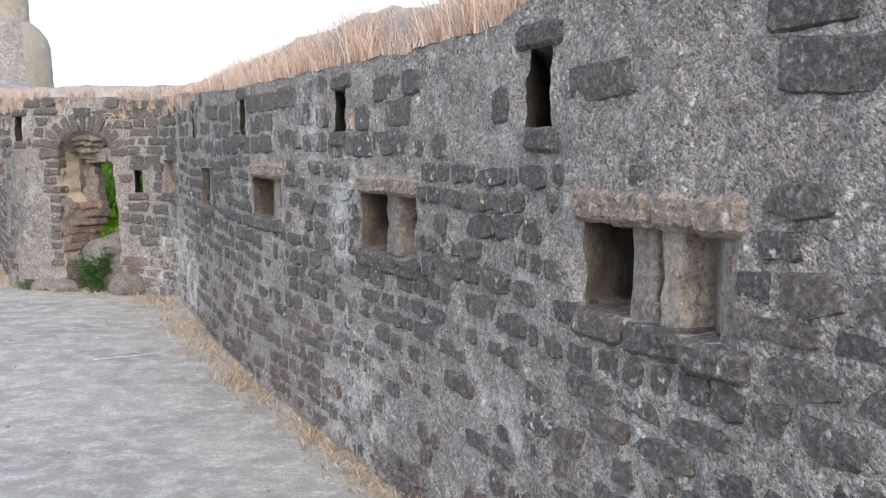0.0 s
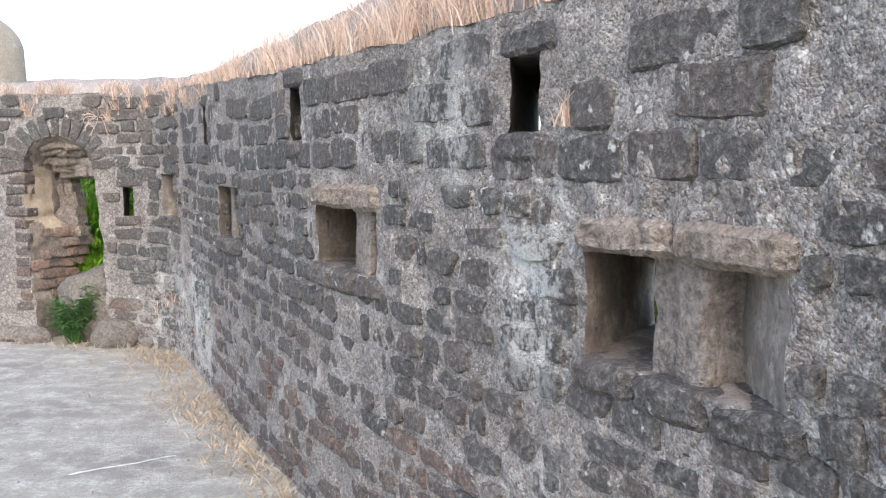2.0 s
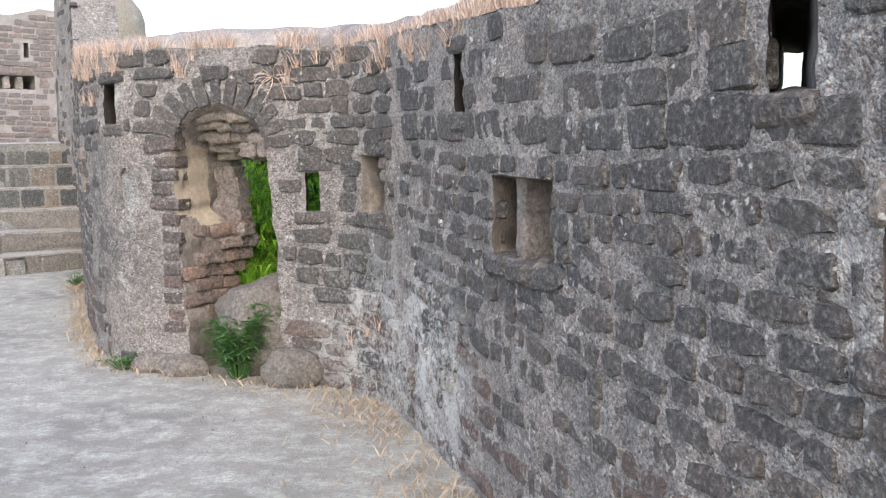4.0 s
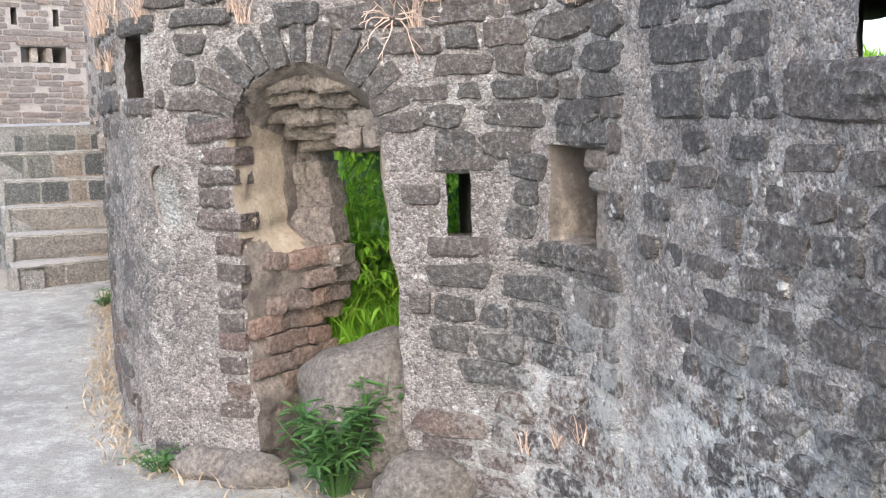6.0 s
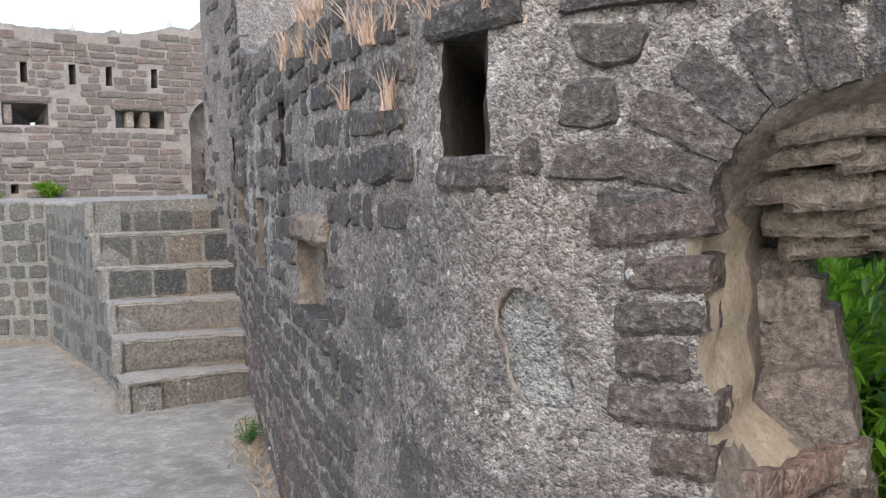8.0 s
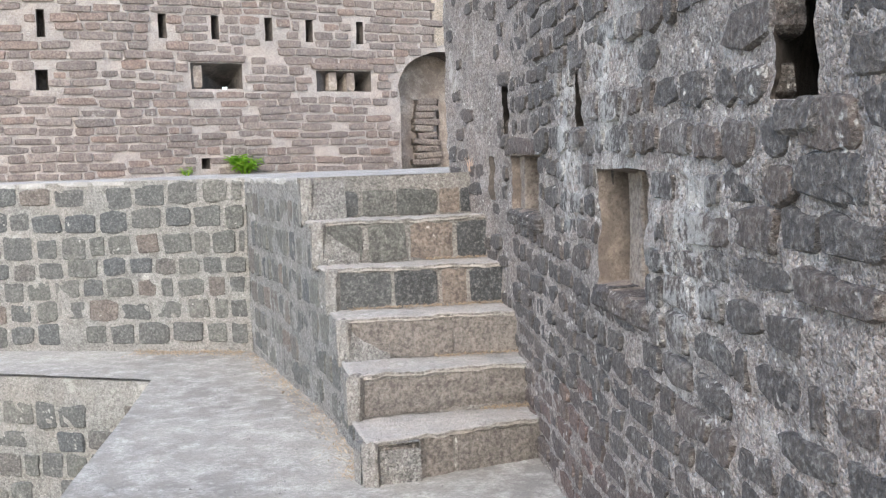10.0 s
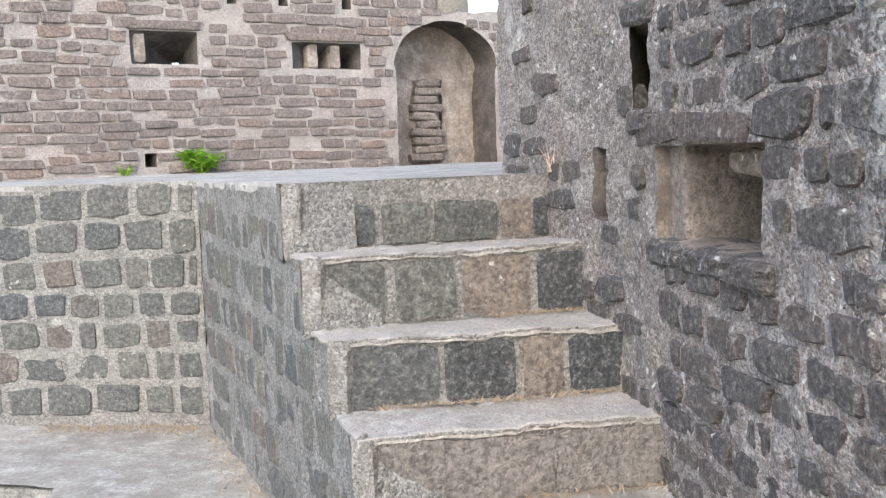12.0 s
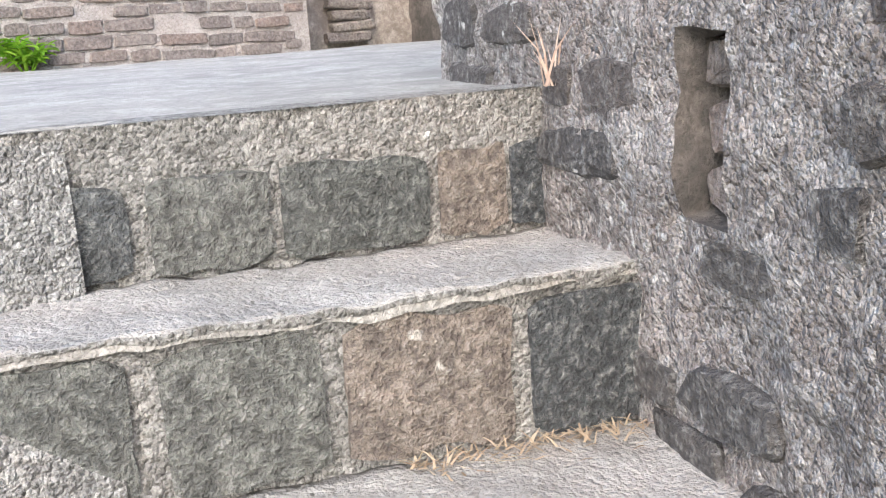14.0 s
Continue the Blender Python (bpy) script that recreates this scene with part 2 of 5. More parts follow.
m_dry = blade_material("dry_grass", [(0.42, 0.29, 0.21), (0.60, 0.46, 0.36), (0.68, 0.55, 0.45), (0.50, 0.36, 0.28), (0.32, 0.22, 0.17)], 0.8, 0.35)
m_litter = blade_material("dry_litter", [(0.27, 0.20, 0.135), (0.36, 0.28, 0.195), (0.42, 0.345, 0.25)], 0.9, 0.1)
m_leaf = blade_material("green_leaf", [(0.045, 0.10, 0.03), (0.08, 0.17, 0.045), (0.06, 0.13, 0.05), (0.11, 0.21, 0.06)], 0.55, 0.3)
m_grass = blade_material("green_grass", [(0.09, 0.22, 0.02), (0.21, 0.39, 0.03), (0.15, 0.33, 0.025), (0.31, 0.45, 0.05), (0.11, 0.25, 0.025)], 0.6, 0.45)


# ---- helpers for meshes ----
def mesh_object(name, verts, faces, mat, parent=None, smooth=False):
    me = bpy.data.meshes.new(name)
    me.from_pydata([tuple(v) for v in verts], [], [tuple(q) for q in faces])
    me.materials.append(mat)
    if smooth:
        me.shade_smooth()
    ob = new(name, me)
    ob.parent = parent
    return ob


def part(name, bm, material, parent, label=""):
    me = bpy.data.meshes.new(name)
    bm.to_mesh(me)
    bm.free()
    me.materials.append(material)
    ob = new(name, me)
    ob.parent = parent
    return tagged(ob, label)


def thing(name, label, category, where=(0, 0, 0), group="", kind=""):
    ob = new(name)
    ob.location = where
    return tagged(ob, label, category, group, kind)


def n3(x, y, z, s=1.0):
    return noise.noise((x * s, y * s, z * s))


def smooth_curve(knots, n=12):
    k = [np.array(q, float) for q in knots]
    out = []
    for i in range(len(k) - 1):
        p0, p1, p2, p3 = k[max(i - 1, 0)], k[i], k[i + 1], k[min(i + 2, len(k) - 1)]
        d = np.linalg.norm(p2 - p1)
        a = (p2 - p0) / np.linalg.norm(p2 - p0) * d
        b = (p3 - p1) / np.linalg.norm(p3 - p1) * d
        for j in range(n):
            s = j / n
            out.append((2 * s**3 - 3 * s**2 + 1) * p1 + (s**3 - 2 * s**2 + s) * a + (3 * s**2 - 2 * s**3) * p2 + (s**3 - s**2) * b)
    out.append(k[-1])
    return np.array(out)


class Line:
    """A wall's face line in plan. at(u) gives the place, the way along and the outward way into the wall."""

    def __init__(self, knots, n=12):
        self.c = smooth_curve(knots, n)
        self.l = np.concatenate([[0], np.cumsum(np.linalg.norm(np.diff(self.c, axis=0), axis=1))])

    def at(self, u):
        x, y = np.interp(u, self.l, self.c[:, 0]), np.interp(u, self.l, self.c[:, 1])
        e = 0.06
        a, b = max(u - e, 0), min(u + e, self.l[-1])
        dx = np.interp(b, self.l, self.c[:, 0]) - np.interp(a, self.l, self.c[:, 0])
        dy = np.interp(b, self.l, self.c[:, 1]) - np.interp(a, self.l, self.c[:, 1])
        h = math.hypot(dx, dy)
        return x, y, dx / h, dy / h

    def place(self, u, z, off):
        """off: metres out of the face, towards the walk."""
        x, y, dx, dy = self.at(u)
        return (x - dy * off, y + dx * off, z)


def grid_lines(lo, hi, step, extra):
    vals = sorted(set([round(v, 4) for v in np.arange(lo, hi + 1e-6, step)] + [round(v, 4) for v in extra if lo <= v <= hi] + [lo, hi]))
    keep = [vals[0]]
    fixed = set(round(v, 4) for v in extra)
    for v in vals[1:]:
        if v - keep[-1] < step * 0.35:
            if v in fixed:
                keep[-1] = v
            continue
        keep.append(v)
    return keep


def pierced_wall(name, line, u0, u1, z0, top, step, thick, holes, mat, relief=0.012, reveal=None):
    """A wall skin with real openings. holes: (mask(u, z), edges in u, edges in z, back(u, z) -> (u, z) at the far face, depth).
    Returns the object of the wall; the openings' reveals are children of it."""
    us = grid_lines(u0, u1, step, [e for h in holes for e in h[1]])
    zs = grid_lines(z0, max(top(u) for u in us), step, [e for h in holes for e in h[2]])
    verts, index, faces = [], {}, []
    solid, spot = {}, {}
    for i in range(len(us) - 1):
        for j in range(len(zs) - 1):
            uc, zc = 0.5 * (us[i] + us[i + 1]), 0.5 * (zs[j] + zs[j + 1])
            if zs[j] >= top(uc) - 0.005:
                continue
            solid[i, j] = next((k for k, h in enumerate(holes) if h[0](uc, zc)), None)
    # round off the stepped rims of curved openings
    rim = {}
    for (i, j), v in solid.items():
        if v is None or len(holes[v][1]) == 2 and len(holes[v][2]) == 2:
            continue
        for a, b, di, dj in (((i, j), (i, j + 1), -1, 0), ((i + 1, j + 1), (i + 1, j), 1, 0), ((i, j + 1), (i + 1, j + 1), 0, 1), ((i + 1, j), (i, j), 0, -1)):
            if solid.get((i + di, j + dj), None) != v:
                rim.setdefault(a, []).append(b)
                rim.setdefault(b, []).append(a)
    spot = {q: (us[q[0]], zs[q[1]]) for q in rim}
    for _ in range(4):
        spot = {q: (0.4 * spot[q][0] + 0.6 * sum(spot[b][0] for b in nb) / len(nb), 0.4 * spot[q][1] + 0.6 * sum(spot[b][1] for b in nb) / len(nb)) for q, nb in rim.items()}

    def disp(u, z):
        x, y, _, _ = line.at(u)
        return relief * (1.1 * n3(x, y, z, 4.0) + 1.0 * n3(x, y, z + 9, 11.0) + 0.9 * n3(x + 5, y, z, 24.0))

    def vert(i, j):
        if (i, j) not in index:
            u, z = spot.get((i, j), (us[i], zs[j]))
            z = min(z, top(us[i]))
            x, y, _, _ = line.at(u)
            uu = u + 0.7 * relief * n3(x, y, z + 3, 8.0)
            index[i, j] = len(verts)
            verts.append(line.place(uu, z + 0.7 * relief * n3(x, y, z + 7, 8.0) * (0 if z >= top(us[i]) - 0.01 else 1), disp(u, z)))
        return index[i, j]

    for (i, j), hit in solid.items():
        if hit is None:
            faces.append((vert(i, j), vert(i, j + 1), vert(i + 1, j + 1), vert(i + 1, j)))
    # outer face, top and ends
    for i in range(len(us) - 1):
        ua, ub = us[i], us[i + 1]
        k = len(verts)
        ta, tb = top(ua), top(ub)
        verts += [line.place(ua, ta, 0.0), line.place(ub, tb, 0.0), line.place(ub, tb, -thick), line.place(ua, ta, -thick)]
        faces.append((k, k + 1, k + 2, k + 3))
    for u in (u0, u1):
        k = len(verts)
        verts += [line.place(u, z0, -0.035), line.place(u, top(u) - 0.03, -0.035), line.place(u, top(u) - 0.03, -thick), line.place(u, z0, -thick)]
        faces.append((k, k + 1, k + 2, k + 3))
    ob = mesh_object(name, verts, faces, mat, None, True)
    # far face with the holes' far ends left open (coarser)
    bu, bz = grid_lines(u0, u1, 0.1, []), grid_lines(z0, zs[-1], 0.1, [])
    far = lambda u, z: any(h[5](u, z) for h in holes)
    bv, bf = [], []
    for i in range(len(bu) - 1):
        for j in range(len(bz) - 1):
            uc, zc = 0.5 * (bu[i] + bu[i + 1]), 0.5 * (bz[j] + bz[j + 1])
            if bz[j] >= top(uc) or far(uc, zc):
                continue
            k = len(bv)
            za, zb = bz[j], min(bz[j + 1], top(uc))
            bv += [line.place(bu[i], za, -thick), line.place(bu[i], zb, -thick), line.place(bu[i + 1], zb, -thick), line.place(bu[i + 1], za, -thick)]
            bf.append((k, k + 1, k + 2, k + 3))
    mesh_object("outer_face", bv, bf, mat, ob)
    # reveals
    for k, h in enumerate(holes):
        rv, rf, made = [], [], {}
        kinds = []
        steps, rough = ((0.25, 0.6, 1.0), 0.02) if len(h) < 7 else (tuple(np.linspace(0.06, 1.0, 16)), 0.014)

        def ring(i, j):
            if (i, j) not in made:
                u, z = spot.get((i, j), (us[i], min(zs[j], top(us[i]))))
                x, y, _, _ = line.at(u)
                bu_, bz_ = h[3](u, z)
                made[i, j] = len(rv)
                rv.append(verts[index[i, j]] if (i, j) in index else line.place(u, z, 0))
                for s in steps:
                    w = rough * n3(x, y, z + s * 3, 9.0) * (1.5 - s)
                    rv.append(line.place(u + (bu_ - u) * s + w, z + (bz_ - z) * s + w, -h[4] * s))
            return made[i, j]

        for (i, j), v in solid.items():
            if v != k:
                continue
            for a, b, di, dj in (((i, j), (i, j + 1), -1, 0), ((i + 1, j + 1), (i + 1, j), 1, 0), ((i, j + 1), (i + 1, j + 1), 0, 1), ((i + 1, j), (i, j), 0, -1)):
                if solid.get((i + di, j + dj), None) == k:
                    continue
                p, q = ring(*a), ring(*b)
                for s in range(len(steps)):
                    rf.append((p + s, q + s, q + s + 1, p + s + 1))
                    kinds.append(h[6](us[i], zs[j], steps[s]) if len(h) > 6 else None)
        if len(h) > 6:
            for mat_ in set(kinds):
                mesh_object("reveal", rv, [f_ for f_, m in zip(rf, kinds) if m == mat_], mat_, ob, True)
        elif rf:
            # narrow slits get m_dark, shade painted on their sides
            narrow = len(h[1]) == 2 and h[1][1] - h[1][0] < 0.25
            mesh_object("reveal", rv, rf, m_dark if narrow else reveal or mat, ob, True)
    return ob


def rect_hole(u0, u1, z0, z1, back=None, depth=0.5):
    """An opening u0..u1, z0..z1 that narrows to back = (u0, u1, z0, z1) at its far end."""
    b = back or (u0, u1, z0, z1)
    mask = lambda u, z: u0 < u < u1 and z0 < z < z1
    to = lambda u, z: (b[0] + (u - u0) / (u1 - u0) * (b[1] - b[0]), b[2] + (z - z0) / (z1 - z0) * (b[3] - b[2]))
    far = lambda u, z: b[0] - 0.05 < u < b[1] + 0.05 and b[2] - 0.05 < z < b[3] + 0.05
    return (mask, (u0, u1), (z0, z1), to, depth, far)


# ---- stones ----
def stone_template(seed, corner=1.0, bulge=0.12, wobble=0.10):
    """A unit stone: x and z run -0.5..0.5, y from 1 (in the wall) to about -bulge (front)."""
    r = random.Random(seed)
    verts, ring = [], []
    for sx, sz in ((1, 1), (-1, 1), (-1, -1), (1, -1)):
        cx, cz = r.uniform(0.1, 0.3) * corner, r.uniform(0.1, 0.34) * corner
        bx, bz = 0.5 + r.uniform(-wobble, wobble * 0.5), 0.5 + r.uniform(-wobble, wobble * 0.5)
        pair = [(sx * bx, sz * (bz - cz)), (sx * (bx - cx), sz * bz)]
        ring += pair if sx * sz > 0 else pair[::-1]
        if sz == sx or (sx, sz) == (-1, -1):
            ring.append((r.uniform(-0.15, 0.15), sz * (0.5 + r.uniform(-wobble, wobble))))
    n = len(ring)
    for x, z in ring:
        verts.append((x * 1.02, 1.0, z * 1.02))
    for x, z in ring:
        verts.append((x, 0.13 + r.uniform(-0.06, 0.08), z))
    for x, z in ring:
        verts.append((x * r.uniform(0.9, 0.96), -bulge * r.uniform(0.0, 1.1), z * r.uniform(0.8, 0.92)))
    verts.append((r.uniform(-0.1, 0.1), -bulge * r.uniform(0.6, 1.3), r.uniform(-0.1, 0.1)))
    faces = []
    for b in (0, n):
        for k in range(n):
            m = (k + 1) % n
            faces.append((b + k, b + n + k, b + n + m, b + m))
    for k in range(n):
        faces.append((2 * n + k, 3 * n, 2 * n + (k + 1) % n))
    return np.array(verts), faces


ROUGH = [stone_template(s, 0.5, 0.08, 0.12) for s in range(18)]
SQUARE = [stone_template(50 + s, 0.4, 0.06, 0.07) for s in range(12)]
template_mesh = {}


def stone_mesh(kit, k, mat):
    key = (id(kit), k, mat.name)
    if key not in template_mesh:
        me = bpy.data.meshes.new("stone")
        v, f_ = kit[k]
        me.from_pydata([tuple(p) for p in v], [], f_)
        me.materials.append(mat)
        template_mesh[key] = me
    return template_mesh[key]


def lay(parent, poses, kit, mat, mat_joined, near, joined_name="rubble", piece="stone"):
    """poses: (matrix, template index). near(matrix) picks those built as pieces, 300 at most; the rest is one mesh."""
    verts, faces, count = [], [], 0
    for m, k in poses:
        if count < 300 and near(m.translation):
            ob = new(piece, stone_mesh(kit, k, mat))
            ob.matrix_world = m
            ob.parent = parent
            count += 1
        else:
            v, f_ = kit[k]
            b = len(verts)
            a = np.array(m)
            verts.extend((v @ a[:3, :3].T + a[:3, 3]).tolist())
            faces.extend([tuple(b + q for q in face) for face in f_])
    if verts:
        ob = mesh_object(joined_name, verts, faces, mat_joined, parent)
        ob["kind"] = "stuff"
    return count


def courses(line, u0, u1, z0, z1, pitch, length, keep, rnd, kit, fill=0.72, depth=0.07, proud=0.004, vary=0.006, gap=0.022, tilt=3.0):
    """Stones in courses on a wall's face. length: (least, most). keep(u, z) -> chance that a stone shows."""
    out = []
    z = z0
    row = 0
    while z < z1:
        h = pitch * rnd.uniform(0.82, 1.18)
        u = u0 - rnd.uniform(0.0, 0.02)
        while u < u1:
            w = rnd.uniform(*length) if rnd.random() < 0.88 else rnd.uniform(length[0] * 0.7, length[0])
            if u < u0:
                w *= rnd.uniform(0.5, 1.0)
            uc = u + w / 2
            sag = 0.018 * math.sin(uc * 1.7 + row * 0.4) + 0.012 * math.sin(uc * 4.1 + row)
            zc = z + h / 2 + sag
            bits = [(uc, w)]
            if keep(uc, zc, w, h) == 0:
                # cut shorter beside an opening
                bits = [(uc - 0.25 * w, 0.5 * w), (uc + 0.25 * w, 0.5 * w)]
            for uc, w_ in bits:
                if not (u + w < u1 + 0.03 and z0 <= zc < z1 and rnd.random() < keep(uc, zc, w_, h)):
                    continue
                x, y, dx, dy = line.at(uc)
                off = proud + rnd.uniform(-vary, vary)
                px, py, _ = line.place(uc, 0, off)
                ang = math.degrees(math.atan2(-dy, -dx))
                hh = h * rnd.uniform(fill - 0.1, fill + 0.12)
                m = pose(px, py, zc, 0, rnd.uniform(-tilt, tilt), ang) @ Matrix.Diagonal((w_ - gap * rnd.uniform(0.6, 1.5), depth, hh, 1))
                out.append((m, rnd.randrange(len(kit))))
            u += w
        z += h
        row += 1
    return out

m_tread = mortar_material("lime_tread", (0.35, 0.336, 0.31), (0.215, 0.205, 0.188), (0.50, 0.485, 0.455), 0.15, 3.0, (), 0.3, 0.35)
m_slab = stone_material("brown_slab", [(0.21, 0.19, 0.17), (0.25, 0.225, 0.2), (0.23, 0.205, 0.18)], (0.46, 0.44, 0.41), 0.3)
m_rust = stone_material("rusty_block", [(0.27, 0.215, 0.175), (0.24, 0.2, 0.168)], (0.46, 0.43, 0.385), 0.5)
m_boulder = stone_material("boulder_stone", [(0.15, 0.132, 0.115), (0.18, 0.155, 0.135)], (0.36, 0.32, 0.28), 0.3, False, 0.6)
m_chalk = dusty_material("chalk", (0.78, 0.78, 0.76), (0.6, 0.59, 0.57), (0.85, 0.85, 0.83), 4.0, 0.4)


# ---- the parapet wall, in three runs along one line ----
rnd = random.Random(7)
PARAPET = Line([(2.3, -1.6), (1.45, 0.4), (0.467, 2.76), (-0.29, 4.6), (-0.95, 6.0), (-1.25, 6.65), (-1.87, 8.2), (-2.25, 9.2), (-2.55, 9.95), (-2.8, 10.38), (-3.12, 10.62),
                (-4.19, 10.97), (-4.55, 11.12), (-4.85, 11.5), (-5.17, 12.1), (-5.49, 12.75), (-6.0, 13.85), (-6.74, 15.5), (-7.1, 16.28), (-7.42, 16.9), (-7.8, 17.5), (-8.1, 18.0)])
THICK = 0.5


def shifted(line, off):
    other = Line([(0, 0), (1, 0)])
    other.l = line.l
    other.c = np.array([line.place(u, 0, off)[:2] for u in line.l])
    return other


def parapet_top(u):
    x, y, _, _ = PARAPET.at(u)
    z = float(np.interp(u, [0, 4.9, 5.5, 9.6, 12.0, 15.5, 19.0, 20.2, 21.0, 30], [2.25, 2.06, 1.91, 1.91, 2.02, 2.07, 2.3, 2.5, 3.6, 3.9]))
    return z + 0.022 * n3(x, y, 0, 3.0) + 0.012 * n3(x, y, 5, 9.0)


def slit(u0, u1, z0, z1, lean=0.71):
    return rect_hole(u0, u1, z0, z1, (u0 + lean, u0 + lean + 0.09, z0 + 0.02, z0 + 0.14), THICK)


def window_hole(u0, u1, z0, z1, lean=0.28):
    return rect_hole(u0, u1, z0, z1, (u1 + lean + 0.02, u1 + lean + 0.09, z0 - 0.01, z1 - 0.1), THICK)


WINDOWS_A = [(4.22, 4.9, 1.05, 1.31), (6.27, 6.95, 1.04, 1.315), (8.25, 8.9, 1.09, 1.345), (10.47, 11.05, 1.05, 1.36)]
SLITS_A = [(3.05, 3.2, 1.58, 1.84), (5.11, 5.26, 1.57, 1.82), (7.16, 7.32, 1.59, 1.80), (9.12, 9.28, 1.60, 1.84), (11.42, 11.55, 1.60, 1.86)]
WINDOWS_B = [(12.72, 13.05, 1.07, 1.40)]
SLITS_B = [(14.92, 15.08, 1.595, 1.865)]
WINDOWS_C = [(16.22, 16.95, 1.06, 1.34), (18.42, 19.03, 1.05, 1.47), (20.24, 20.99, 1.235, 1.53)]
SLITS_C = [(17.28, 17.46, 1.62, 1.91), (19.28, 19.4, 1.63, 1.85), (21.05, 21.2, 1.65, 1.93)]


def in_niche(u, z):
    if z > 1.44:
        return z < 1.71 and abs(u - 14.13) < 0.35 * math.sqrt(max(0.0, 1 - ((z - 1.44) / 0.27) ** 1.7))
    left = float(np.interp(z, [0.0, 0.2, 0.5, 0.75, 0.95, 1.44], [14.42, 14.38, 14.42, 14.44, 14.44, 14.475]))
    return float(np.interp(z, [0.0, 0.3, 0.9, 1.44], [13.70, 13.71, 13.735, 13.785])) + 0.012 * math.sin(z * 21) < u < left + 0.015 * math.sin(z * 33)


def broken_side(z):
    """How far the niche's ruined side has slumped inwards at its back."""
    return float(np.interp(z, [0.0, 0.3, 0.6, 0.75, 0.86, 0.95, 1.04], [14.36, 14.36, 14.35, 14.28, 14.22, 14.26, 14.43]))


def niche_far(u, z):
    """Where the niche's rim ends up at its broken back: a splayed side, a sloping vault."""
    return (float(np.interp(u, [13.7, 13.9, 14.3, 14.48], [float(np.interp(z, [0.5, 0.9, 1.2], [13.84, 13.94, 14.02])), 14.06, broken_side(z) - 0.03, broken_side(z)])), z if z < 1.34 else 1.34 + (z - 1.34) * 0.22)


def niche_skin(u, z, s):
    if z > (1.5 if u > 14.22 else 1.42) or u > 14.1 and (z < 0.95 + 0.05 * math.sin(s * 9) or s > 0.72):
        return m_rubble
    return m_niche


m_niche = dusty_material("niche_plaster", (0.40, 0.335, 0.255), (0.27, 0.22, 0.17), (0.49, 0.43, 0.34), 3.5, 0.7)
niche_hole = (in_niche, (13.73,), (1.44,), niche_far, 0.48, lambda u, z: (14.0 if z > 1.0 else 13.9 if z > 0.75 else 13.8) < u < 14.5 and 0.3 < z < 1.35, niche_skin)


def in_patch(u, z):
    return abs((u - 14.825 - 0.2 * (z - 1.18)) / 0.08) ** 5 + abs((z - 1.18) / 0.13) ** 6 < 1 + 1.6 * n3(u, z, 2.0, 16.0)


patch_hole = (in_patch, (14.825,), (1.18,), lambda u, z: (u, z), 0.016, lambda u, z: False)
ALL_OPEN = WINDOWS_A + SLITS_A + WINDOWS_B + SLITS_B + WINDOWS_C + SLITS_C + [(13.41, 13.51, 1.06, 1.30), (21.43, 21.56, 1.27, 1.53)]


def clear_of(u, z, w, h, gaps):
    return not any(a - 0.5 * w + 0.012 < u < b + 0.5 * w - 0.012 and c - 0.5 * h + 0.012 < z < d + 0.5 * h - 0.012 for a, b, c, d in gaps)


LINTELS = [(4.17, 4.99, 1.30, 1.395), (6.25, 6.97, 1.31, 1.385), (8.23, 8.92, 1.345, 1.42), (16.19, 16.97, 1.34, 1.43), (14.86, 15.18, 1.55, 1.9)]


def parapet_chance(u, z, w, h):
    if not clear_of(u, z, w, h, ALL_OPEN + LINTELS):
        return 0.0
    if 13.5 < u < 14.95:
        if in_niche(u, z) or in_niche(u - 0.45 * w, z) or in_niche(u + 0.45 * w, z):
            return 0.0
        if z > 1.36 and ((u - 14.13) / 0.57) ** 2 + ((z - 1.42) / 0.47) ** 2 < 1 or 14.36 < u < 14.62 and 0.2 < z < 1.46:
            return 0.0
    x, y, _, _ = PARAPET.at(u)
    worn = n3(x, y, z, 1.1)
    if 14.6 < u < 15.35 and z < 1.52:
        return 0.04 if z > 0.45 else 0.35
    if 15.3 < u < 15.85 and z < 1.4:
        return 0.1 if z > 0.6 else 0.5
    if z > 1.47 and u < 12.5:
        return 0.0
    if u > 20.95:
        return 0.22 if z > 0.7 else 0.5
    if 12.55 < u < 13.75:
        return 0.97
    if 15.85 < u < 20.95:
        return 0.95 + 0.5 * min(0.0, worn + 0.3)
    low = 0.1 if z < 0.8 and u < 12.6 else 0.0
    return 0.92 - low + 0.7 * min(0.0, worn + (0.1 if u < 12.6 else 0.3))


runs = []
for name, ua, ub, holes in (
    ("wall_1", 0.0, 12.6, [window_hole(*w) for w in WINDOWS_A] + [slit(*s) for s in SLITS_A]),
    ("wall_2", 12.6, 15.6, [rect_hole(*w, (w[0], w[1] - 0.06, w[2], w[3] - 0.05), 0.44)[:5] + (lambda u, z: False,) for w in WINDOWS_B] + [slit(*s) for s in SLITS_B] + [rect_hole(13.41, 13.51, 1.06, 1.30, (13.70, 13.80, 1.01, 1.285), THICK), patch_hole, niche_hole]),
    ("wall_3", 15.6, 22.7, [rect_hole(*w, (w[0] + 0.05, w[1] + 0.1, w[2], w[3] - 0.04), 0.4)[:5] + (lambda u, z: False,) for w in WINDOWS_C] + [slit(*s) for s in SLITS_C] + [rect_hole(21.43, 21.56, 1.27, 1.53, None, 0.12)[:5] + (lambda u, z: False,)]),
):
    w = pierced_wall(name, PARAPET, ua, ub, -0.15, parapet_top, 0.021, THICK, holes, m_mortar, 0.011, m_reveal)
    runs.append(w)
wall_1, wall_2, wall_3 = runs
